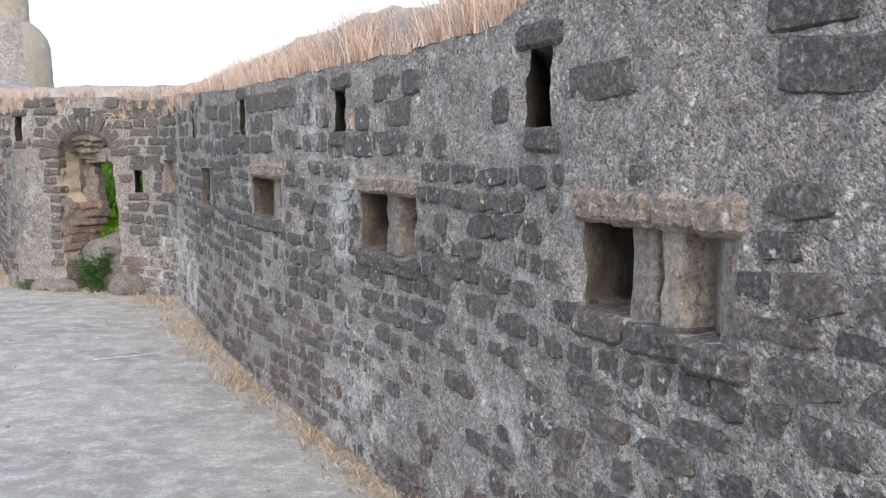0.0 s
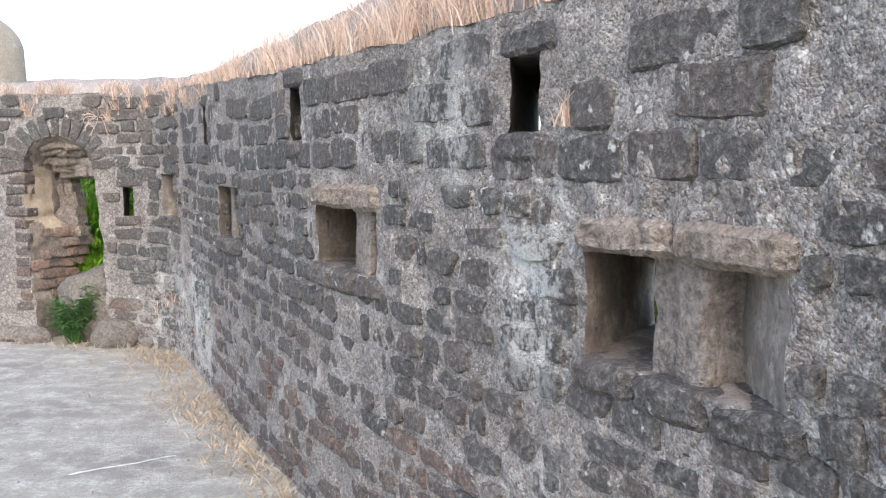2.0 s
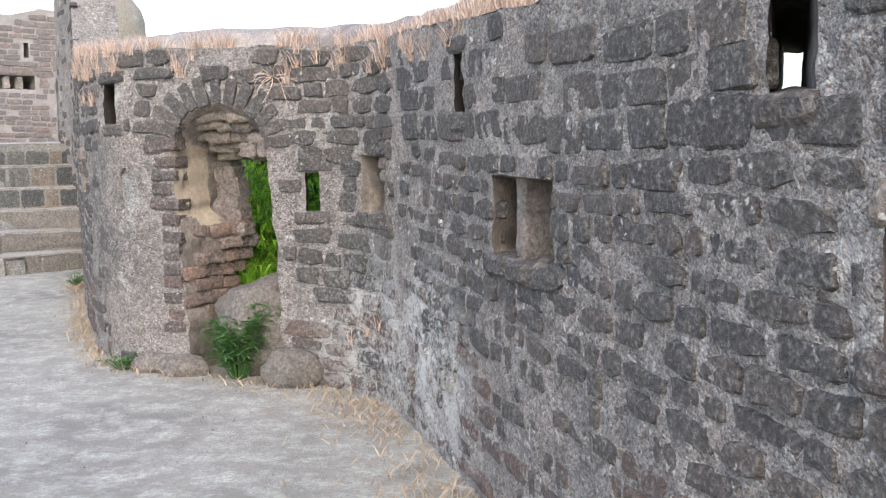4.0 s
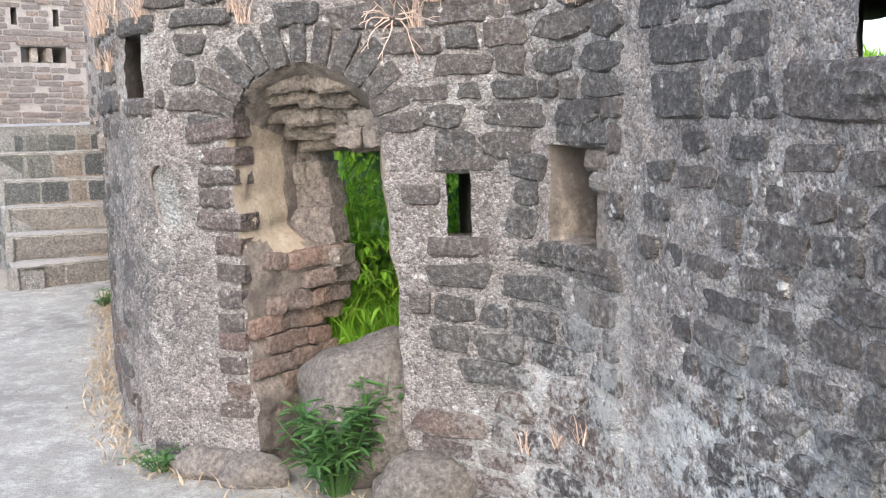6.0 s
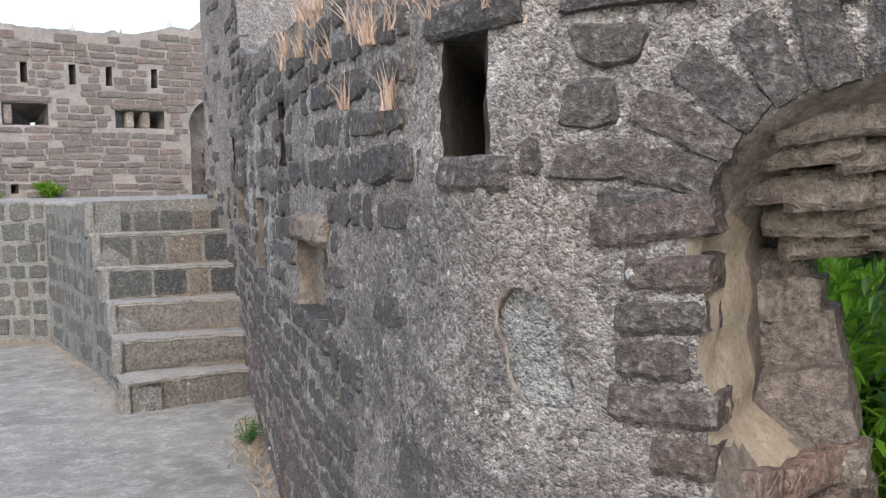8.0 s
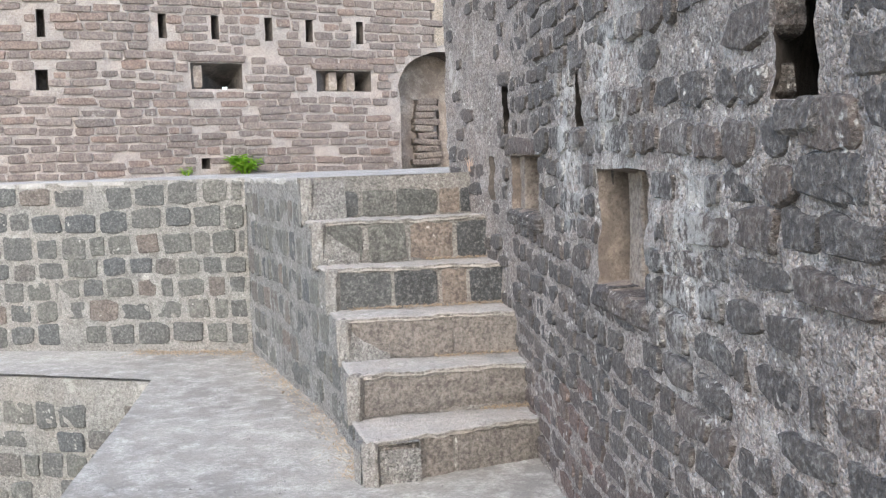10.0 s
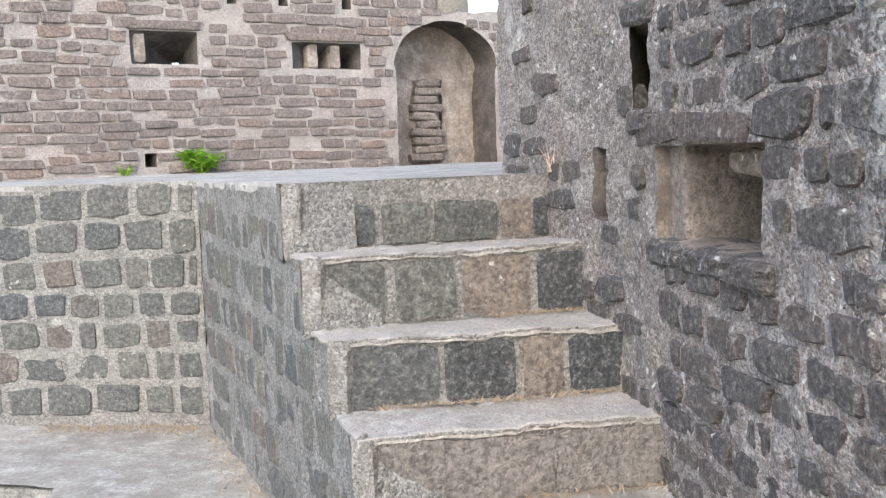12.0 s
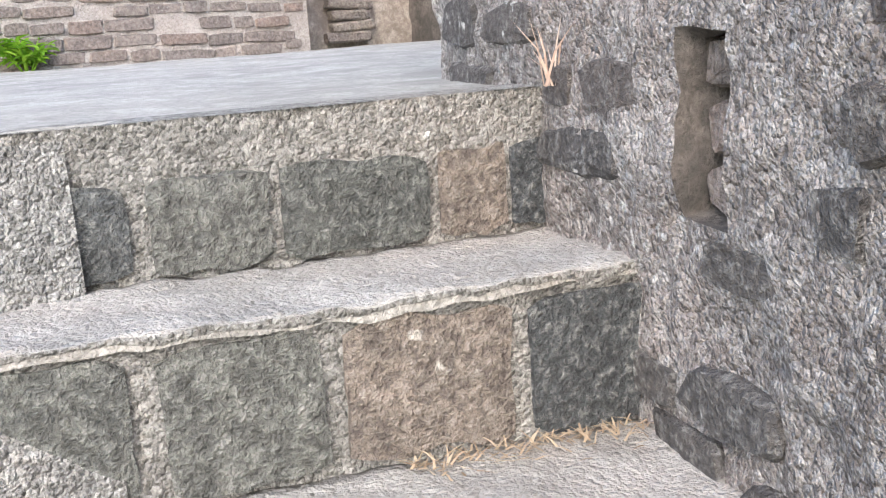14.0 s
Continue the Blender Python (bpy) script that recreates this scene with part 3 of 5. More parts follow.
# dark sheet across each recess, coloured as the shade inside it
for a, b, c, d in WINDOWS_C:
    mesh_object("recess_shade_sheet", [PARAPET.place(u, z, -0.39) for u, z in ((a - 0.05, c - 0.05), (a - 0.05, d + 0.05), (b + 0.15, d + 0.05), (b + 0.15, c - 0.05))], [(0, 1, 2, 3)], m_dark, wall_3)
tagged(wall_1, "long parapet wall of dark basalt rubble in rough grey lime mortar, with loopholes", "wall", kind="structure")
tagged(wall_2, "rounded corner of the rubble parapet with a broken arched niche", "wall", kind="structure")
tagged(wall_3, "weathered basalt rubble parapet beside the stairs, with loopholes", "wall", kind="structure")

mesh_object("patch_back", [PARAPET.place(u, z, -0.012) for u, z in ((14.7, 1.0), (14.7, 1.36), (14.82, 1.36), (14.95, 1.36), (14.95, 1.0), (14.82, 1.0))], [(0, 1, 2, 5), (5, 2, 3, 4)], m_mortar_side, wall_2)
# the last one: a dark sheet painted for the shade in the recess
mesh_object("recess_shade_sheet", [PARAPET.place(u, z, -0.43) for u, z in ((12.68, 1.0), (12.68, 1.45), (13.1, 1.45), (13.1, 1.0))], [(0, 1, 2, 3)], m_dark, wall_2)


def face_pose(line, u, z, off, tilt, sx, sy, sz):
    x, y, dx, dy = line.at(u)
    px, py, _ = line.place(u, 0, off)
    return pose(px, py, z, 0, tilt, math.degrees(math.atan2(-dy, -dx))) @ Matrix.Diagonal((sx, sy, sz, 1))


def pieces(parent, name, poses, kit, mat, label=""):
    for m, k in poses:
        ob = new(name, stone_mesh(kit, k, mat))
        ob.matrix_world = m
        ob.parent = parent
        tagged(ob, label)


def rough_block(seed, nx=9, ny=3, nz=5, swell=0.07, lumps=1.0):
    """A unit block, x and z -0.5..0.5, y 0 (front)..1, with worn uneven faces and rounded edges."""
    verts, index, faces = [], {}, []
    for i in range(nx + 1):
        for j in range(ny + 1):
            for k in range(nz + 1):
                if 0 < i < nx and 0 < j < ny and 0 < k < nz:
                    continue
                x, y, z = i / nx - 0.5, j / ny, k / nz - 0.5
                ex, ez = max(0.0, abs(x) - 0.42) / 0.08, max(0.0, abs(z) - 0.36) / 0.14
                y += (1 - y) * (swell * (ex * ex + ez * ez) + lumps * (0.04 * n3(x + seed, z * 0.6, y, 3.2) + 0.035 * n3(x + seed, z, y, 9.0)))
                z += 0.10 * n3(x * 1.3 + seed, y, 4.4 + z, 2.6) - 0.1 * ex * (1 if z > 0 else -1) * abs(z)
                x += 0.03 * n3(z * 2 + seed, y, 8.1 + x, 3.0)
                index[i, j, k] = len(verts)
                verts.append((x, y, z))
    def quad(a, b, c, d):
        faces.append((index[a], index[b], index[c], index[d]))
    for i in range(nx):
        for k in range(nz):
            quad((i, 0, k), (i + 1, 0, k), (i + 1, 0, k + 1), (i, 0, k + 1))
        for j in range(ny):
            quad((i, j, 0), (i, j + 1, 0), (i + 1, j + 1, 0), (i + 1, j, 0))
            quad((i, j, nz), (i + 1, j, nz), (i + 1, j + 1, nz), (i, j + 1, nz))
    for j in range(ny):
        for k in range(nz):
            quad((0, j, k), (0, j, k + 1), (0, j + 1, k + 1), (0, j + 1, k))
            quad((nx, j, k), (nx, j + 1, k), (nx, j + 1, k + 1), (nx, j, k + 1))
    return np.array(verts), faces


WORN = [rough_block(7.3 * s) for s in range(10)]


# a flatter kit, for squared blocks with sharp chipped edges
FLAT = [rough_block(3.1 + 5.7 * s, 9, 3, 5, 0.025, 0.6) for s in range(10)]

# arch ring of the niche
ring = []
for k in range(13):
    a = radians(6 + 168 * k / 12)
    cu, cz = 14.13 - 0.435 * math.cos(a), 1.44 + 0.355 * math.sin(a)
    slope = math.degrees(math.atan2(0.36 * math.sin(a), 0.44 * math.cos(a)))
    ring.append((face_pose(PARAPET, cu, cz, 0.016 + rnd.uniform(-0.004, 0.006), -slope + rnd.uniform(-5, 5), rnd.uniform(0.15, 0.215), 0.14, rnd.uniform(0.066, 0.088)), rnd.randrange(10)))
pieces(wall_2, "arch_stone", ring, FLAT, m_basalt)
# stones down the jamb of the niche
jamb = [(face_pose(PARAPET, 14.56, 1.455, 0.022, -6, 0.25, 0.12, 0.085), 1)]
for z, u, w in ((1.352, 14.53, 0.17), (1.262, 14.545, 0.185), (1.178, 14.56, 0.15), (1.085, 14.54, 0.22), (0.985, 14.5, 0.13)):
    jamb.append((face_pose(PARAPET, u, z, 0.016, rnd.uniform(-4, 4), w, 0.14, rnd.uniform(0.068, 0.08)), rnd.randrange(10)))
pieces(wall_2, "stone", jamb, WORN, m_russet)
jamb = []
for k in range(7):
    z = 0.29 + 0.096 * k
    jamb.append((face_pose(PARAPET, 14.49 + rnd.uniform(-0.015, 0.015), z + rnd.uniform(-0.01, 0.01), 0.01, rnd.uniform(-4, 6), rnd.uniform(0.11, 0.17), 0.14, rnd.uniform(0.066, 0.08)), rnd.randrange(10)))
pieces(wall_2, "brick", jamb, FLAT, m_russet)
m_tan = stone_material("tan_rubble", [(0.30, 0.25, 0.21), (0.24, 0.2, 0.175), (0.36, 0.305, 0.255), (0.22, 0.18, 0.16), (0.39, 0.335, 0.28)], amount=0.2)
m_red = stone_material("red_brick", [(0.30, 0.19, 0.145), (0.25, 0.185, 0.155), (0.2, 0.162, 0.145), (0.34, 0.225, 0.17), (0.22, 0.17, 0.15)], amount=0.25)


# bared bricks low in the niche's slumped side
bared = []
for k in range(8):
    z = 0.28 + 0.09 * k
    d = 0.02 + (0.07 if k % 2 else 0.0)
    while d < 0.42:
        w = rnd.uniform(0.11, 0.18)
        slump = 14.43 - broken_side(z)
        mid = d + 0.4 * w
        u = 14.425 - slump * mid / 0.45 + rnd.uniform(-0.015, 0.01)
        x, y, dx, dy = PARAPET.at(u)
        px, py, _ = PARAPET.place(u, 0, -mid)
        turn = math.degrees(math.atan2(-dy, -dx)) + 90 - math.degrees(math.atan2(slump, 0.45))
        if rnd.random() < 0.94:
            bared.append((pose(px, py, z + rnd.uniform(-0.008, 0.008), 0, rnd.uniform(-6, 6), turn + rnd.uniform(-8, 8)) @ Matrix.Translation((0, -0.025, 0)) @ Matrix.Diagonal((w - 0.012, 0.14, rnd.uniform(0.068, 0.084), 1)), rnd.randrange(10)))
        d += w * 0.85
pieces(wall_2, "brick", bared, FLAT, m_red)
# the vault's broken rubble, in ragged ledges
vault = []
m_vault = stone_material("vault_rubble", [(0.27, 0.22, 0.18), (0.33, 0.27, 0.215), (0.23, 0.19, 0.16), (0.37, 0.31, 0.25)], amount=0.15)
for z, d, us in ((1.4, 0.34, (13.98, 14.1, 14.2, 14.3)), (1.455, 0.27, (13.92, 14.03, 14.15, 14.26)), (1.52, 0.21, (13.9, 14.02, 14.14, 14.26, 14.37)), (1.585, 0.15, (13.95, 14.07, 14.19, 14.31)), (1.64, 0.1, (14.03, 14.14, 14.25))):
    for u in us:
        vault.append((face_pose(shifted(PARAPET, -d), u + rnd.uniform(-0.03, 0.03), z + rnd.uniform(-0.012, 0.012), rnd.uniform(-0.012, 0.03), rnd.uniform(-8, 8), rnd.uniform(0.12, 0.22), 0.2, rnd.uniform(0.055, 0.085)), rnd.randrange(10)))
pieces(wall_2, "stone", vault, WORN, m_vault)
for u, z, w, h in ((13.9, 1.5, 0.2, 0.062), (13.88, 1.425, 0.11, 0.085), (14.0, 1.425, 0.11, 0.085)):
    pieces(wall_2, "stone", [(face_pose(shifted(PARAPET, -0.15), u, z, 0.02, rnd.uniform(-3, 3), w, 0.2, h), rnd.randrange(10))], FLAT, m_tan)
# loose rubble left standing at the back of the niche
BACK = shifted(PARAPET, -0.4)
stack = []
for z, h, edge in ((0.9, 0.075, 14.2), (1.02, 0.15, 14.235), (1.16, 0.12, 14.26), (1.26, 0.085, 14.3), (1.335, 0.07, 14.33)):
    w = 14.47 - edge
    n = 1 if w < 0.16 or h > 0.11 else 2
    for k in range(n):
        stack.append((face_pose(BACK, edge + w * (k + 0.5) / n, z, rnd.uniform(-0.03, 0.05), rnd.uniform(-11, 11), w / n * rnd.uniform(0.95, 1.2), 0.15, h * rnd.uniform(1.0, 1.2)), rnd.randrange(10)))
pieces(wall_2, "stone", stack, WORN, m_tan)

# lintel stones, sills and pillars of the loopholed windows
m_lintel = stone_material("tan_lintel", [(0.27, 0.215, 0.175), (0.33, 0.265, 0.215), (0.22, 0.18, 0.152)], (0.50, 0.46, 0.42), 0.55)


def dress_window(wall, u0, u1, z0, z1, z2, stones, pillars, jambs=False):
    """Lintel stones above the opening, tan pillars inside it and a rough sill."""
    if z2 > z1:
        cuts = np.linspace(u0 - 0.03, u1 + 0.04, stones + 1)
        for a, b in zip(cuts, cuts[1:]):
            m = face_pose(PARAPET, 0.5 * (a + b), 0.5 * (z1 + z2) - 0.004, 0.022 + rnd.uniform(-0.006, 0.006), rnd.uniform(-2, 2), (b - a) * 0.99, 0.3, z2 - z1 + 0.02)
            pieces(wall, "lintel", [(m, rnd.randrange(10))], WORN, m_lintel, "tan sandstone lintel stone")
    for s, width, front in pillars:
        verts, faces = [], []
        n = 7
        for i in range(n):
            f_ = i / (n - 1)
            z = z0 - 0.02 + (z1 - z0 + 0.03) * f_
            swell = 1 + 0.16 * n3(u0 + s, z, 3.1, 14.0) - 0.12 * math.sin(math.pi * f_)
            for d, k in ((0.0, -1), (0.0, 1), (0.45, 0.7), (0.45, -0.7)):
                uc = u0 + s * (u1 - u0)
                jit = 0.012 * n3(uc * 3, z, d + k, 15.0)
                verts.append(PARAPET.place(uc + k * 0.5 * width * swell + jit, z, -front - d + jit))
        for i in range(n - 1):
            for k in range(4):
                a, b = 4 * i + k, 4 * i + (k + 1) % 4
                faces.append((a, b, b + 4, a + 4))
        ob = mesh_object("pillar", verts, faces, m_tan, wall)
        bev = ob.modifiers.new("edge", "BEVEL")
        bev.width, bev.segments = 0.012, 2
    for u in (u0 - 0.012,):
        z = z0 + 0.01
        while jambs and z < z1 - 0.03:
            h = min(rnd.uniform(0.07, 0.13), z1 - z)
            pieces(wall, "jamb_stone", [(face_pose(PARAPET, u, z + h / 2, 0.004 + rnd.uniform(-0.006, 0.008), rnd.uniform(-6, 6), rnd.uniform(0.05, 0.085), 0.2, h), rnd.randrange(10))], WORN, m_lintel)
            z += h
    cuts = np.linspace(u0 - 0.06, u1 + 0.06, 4)
    for a, b in zip(cuts, cuts[1:]):
        m = face_pose(PARAPET, 0.5 * (a + b), z0 - 0.04, 0.022 + rnd.uniform(-0.006, 0.008), rnd.uniform(-3, 3), (b - a) * 0.97, 0.24, 0.085)
        pieces(wall, "sill", [(m, rnd.randrange(10))], WORN, m_basalt)


dress_window(wall_1, *WINDOWS_A[0], 1.395, 4, [(0.62, 0.13, 0.03), (0.42, 0.1, 0.02), (0.05, 0.12, 0.02)], True)
dress_window(wall_1, *WINDOWS_A[1], 1.385, 2, [(0.62, 0.12, 0.05), (0.47, 0.1, 0.03), (0.04, 0.1, 0.03)])
dress_window(wall_1, *WINDOWS_A[2], 1.42, 3, [(0.48, 0.11, 0.06), (0.31, 0.14, 0.03), (0.03, 0.1, 0.04)])
dress_window(wall_1, *WINDOWS_A[3], 1.36, 0, [(0.72, 0.1, 0.05), (0.1, 0.14, 0.1)])
dress_window(wall_2, *WINDOWS_B[0], 1.40, 0, [(0.16, 0.115, 0.02)])
pieces(wall_2, "lintel", [(face_pose(PARAPET, 12.80, 1.358, -0.012, 2, 0.2, 0.2, 0.085), 4)], WORN, m_lintel)
pieces(wall_2, "lintel", [(face_pose(PARAPET, 12.86, 1.44, 0.012, 1, 0.4, 0.16, 0.09), 6)], WORN, m_basalt)
pieces(wall_2, "stone", [(face_pose(PARAPET, 12.775, 1.285, 0.005, 4, 0.12, 0.2, 0.06), 2)], WORN, m_slab)
dress_window(wall_3, *WINDOWS_C[0], 1.43, 2, [(0.95, 0.2, 0.08)])
dress_window(wall_3, *WINDOWS_C[1], 1.47, 0, [(0.8, 0.18, 0.1), (0.2, 0.2, 0.1)])
dress_window(wall_3, *WINDOWS_C[2], 1.53, 0, [(0.97, 0.2, 0.05), (0.08, 0.1, 0.12)])
pieces(wall_3, "lintel", [(face_pose(PARAPET, 20.48, 1.475, -0.1, 3, 0.42, 0.16, 0.075), 3)], WORN, m_lintel)
pieces(wall_3, "lintel", [(face_pose(PARAPET, 20.55, 1.575, 0.016, 2, 0.5, 0.16, 0.08), 7), (face_pose(PARAPET, 20.98, 1.58, 0.012, -3, 0.34, 0.16, 0.085), 2)], FLAT, m_russet)
for u, z, d, w, h in ((20.33, 1.27, 0.1, 0.16, 0.09), (20.32, 1.355, 0.13, 0.13, 0.08), (20.35, 1.43, 0.12, 0.15, 0.08), (20.52, 1.27, 0.22, 0.17, 0.09), (20.68, 1.26, 0.27, 0.13, 0.07), (20.5, 1.35, 0.28, 0.15, 0.08)):
    pieces(wall_3, "stone", [(face_pose(PARAPET, u, z, -d, rnd.uniform(-10, 10), w, 0.14, h), rnd.randrange(10))], WORN, m_tan)
fallen = [(face_pose(PARAPET, 21.495, 1.31 + 0.085 * k, -0.045, rnd.uniform(-8, 8), 0.13, 0.1, 0.075), rnd.randrange(14)) for k in range(3)]
pieces(wall_3, "stone", fallen, ROUGH, m_brick)
fallen = [(face_pose(PARAPET, rnd.uniform(8.3, 8.6), 1.11 + 0.055 * rnd.randrange(4), -rnd.uniform(0.1, 0.2), rnd.uniform(-12, 12), rnd.uniform(0.08, 0.15), 0.1, rnd.uniform(0.06, 0.09)), rnd.randrange(14)) for _ in range(9)]
pieces(wall_1, "stone", fallen, ROUGH, m_lintel)

for wall, group in ((wall_1, SLITS_A), (wall_2, SLITS_B + [(13.41, 13.51, 1.06, 1.30)]), (wall_3, SLITS_C)):
    for a, b, c, d in group:
        pieces(wall, "lintel", [(face_pose(PARAPET, 0.5 * (a + b) + rnd.uniform(-0.03, 0.03), d + 0.03, 0.014, rnd.uniform(-2, 3), 0.3, 0.16, 0.075), rnd.randrange(10))], WORN, m_basalt)
        pieces(wall, "sill", [(face_pose(PARAPET, 0.5 * (a + b) + rnd.uniform(-0.03, 0.03), c - 0.04, 0.02, rnd.uniform(-3, 3), 0.22, 0.16, 0.075), rnd.randrange(10))], WORN, m_basalt)

# ---- the walk, the sunken court and the stairs ----
ALONG, ACROSS = np.array((-0.44, 0.898)), np.array((0.898, 0.44))
CORNER = np.array((-10.13, 17.2))


def floor_z(x, y):
    return 0.012 * n3(x, y, 0, 0.9) + 0.006 * n3(x, y, 4, 5.0) + 0.003 * n3(x, y, 8, 16.0)


def ruled(name, front, back, nu, nv, zf, mat, parent=None, skirt=0.0):
    """A floor between two lines in plan."""
    def pts(poly, n):
        p = np.array(poly, float)
        l = np.concatenate([[0], np.cumsum(np.linalg.norm(np.diff(p, axis=0), axis=1))])
        s = np.linspace(0, l[-1], n)
        return np.stack([np.interp(s, l, p[:, 0]), np.interp(s, l, p[:, 1])], 1)

    a, b = pts(front, nu), pts(back, nu)
    verts, faces = [], []
    for i in range(nu):
        for j in range(nv):
            q = a[i] + (b[i] - a[i]) * j / (nv - 1)
            verts.append((q[0], q[1], zf(q[0], q[1])))
    for i in range(nu - 1):
        for j in range(nv - 1):
            k = i * nv + j
            faces.append((k, k + 1, k + nv + 1, k + nv))
    if skirt:
        rim = [i * nv for i in range(nu)] + [(nu - 1) * nv + j for j in range(1, nv)] + [i * nv + nv - 1 for i in range(nu - 2, -1, -1)] + list(range(nv - 2, 0, -1))
        k = len(verts)
        for q in rim:
            x, y, z = verts[q]
            verts.append((x, y, z - skirt * (1 + 0.35 * n3(x, y, 3, 7.0))))
        for i in range(len(rim)):
            j = (i + 1) % len(rim)
            faces.append((rim[i], rim[j], k + j, k + i))
    return mesh_object(name, verts, faces, mat, parent, True)


def at_edge(s, w):
    q = CORNER + ALONG * s + ACROSS * w
    return (float(q[0]), float(q[1]))


pavement = ruled("pavement", [at_edge(-24, 0), at_edge(3, 0)], [at_edge(-24, 4.6), at_edge(3, 4.6)], 270, 60, floor_z, m_floor)
tagged(pavement, "dusty pale grey lime and earth floor of the rampart walk", "floor", kind="structure")
ledge = ruled("pavement_ledge", [(-17.0, 17.02), (-10.13, 17.2)], [(-17.0, 19.0), (-10.95, 18.9)], 90, 26, floor_z, m_floor)
tagged(ledge, "pale lime ledge along the blockwork wall", "floor", kind="structure")

ground = ruled("ground", [(-900, -900), (900, -900)], [(-900, 900), (900, 900)], 60, 60, lambda x, y: -3.0 - 0.04 * max(0.0, math.hypot(x, y) - 30) ** 0.8, m_earth)
tagged(ground, "dry pale plain below the fort reaching to the horizon", "ground", kind="structure")

COURT = Line([(-10.13, 17.2), (-13, 17.12), (-17.0, 17.02)])
court_wall = pierced_wall("wall_court", COURT, 0, COURT.l[-1], -3.1, lambda u: -0.01 + 0.004 * n3(u, 0, 0, 5.0), 0.06, 0.4, [], m_mortar_pale, 0.015)
tagged(court_wall, "stained blockwork wall of the sunken court below the walk", "wall", kind="structure")
EDGE = Line([at_edge(-24, 0), at_edge(-12, 0), at_edge(0, 0)])
edge_wall = pierced_wall("wall_walk_edge", EDGE, 0, EDGE.l[-1], -3.1, lambda u: -0.012, 0.15, 0.3, [], m_mortar_pale, 0.02)
tagged(edge_wall, "rubble retaining wall under the edge of the rampart walk", "wall", kind="structure")

PLATFORM_Z = 1.43
STEP_TOP = [0.21, 0.44, 0.67, 0.91, 1.17, PLATFORM_Z]
STEP_L = [(-7.62, 15.35), (-7.87, 15.74), (-8.07, 16.07), (-8.27, 16.36), (-8.455, 16.58), (-8.63, 16.80)]
STEP_R = [(-6.94, 16.02), (-7.08, 16.25), (-7.2, 16.52), (-7.36, 16.85), (-7.54, 17.16), (-7.74, 17.45)]
m_dark_block = stone_material("dark_block", [(0.06, 0.066, 0.07), (0.078, 0.082, 0.082)], amount=0.3)
# each riser's stones from the outer corner to the wall, as shares of its length
RISER_STONES = [
    [(0.04, 0.46, m_slab), (0.48, 1.06, m_slab)],
    [(0.04, 1.06, m_slab)],
    [(0.05, 0.62, m_slab), (0.63, 1.08, m_slab)],
    [(0.03, 0.34, m_block), (0.36, 0.6, m_dark_block), (0.63, 0.77, m_rust), (0.79, 1.06, m_dark_block)],
    [(0.03, 0.25, m_block), (0.29, 0.5, m_block), (0.53, 0.77, m_rust), (0.8, 1.07, m_dark_block)],
    [(0.03, 0.3, m_block), (0.33, 0.51, m_block), (0.53, 0.77, m_block), (0.79, 0.91, m_rust), (0.92, 1.06, m_dark_block)],
]
stairs = thing("stairs", "six high worn stone steps with pale lime treads", "stairs")
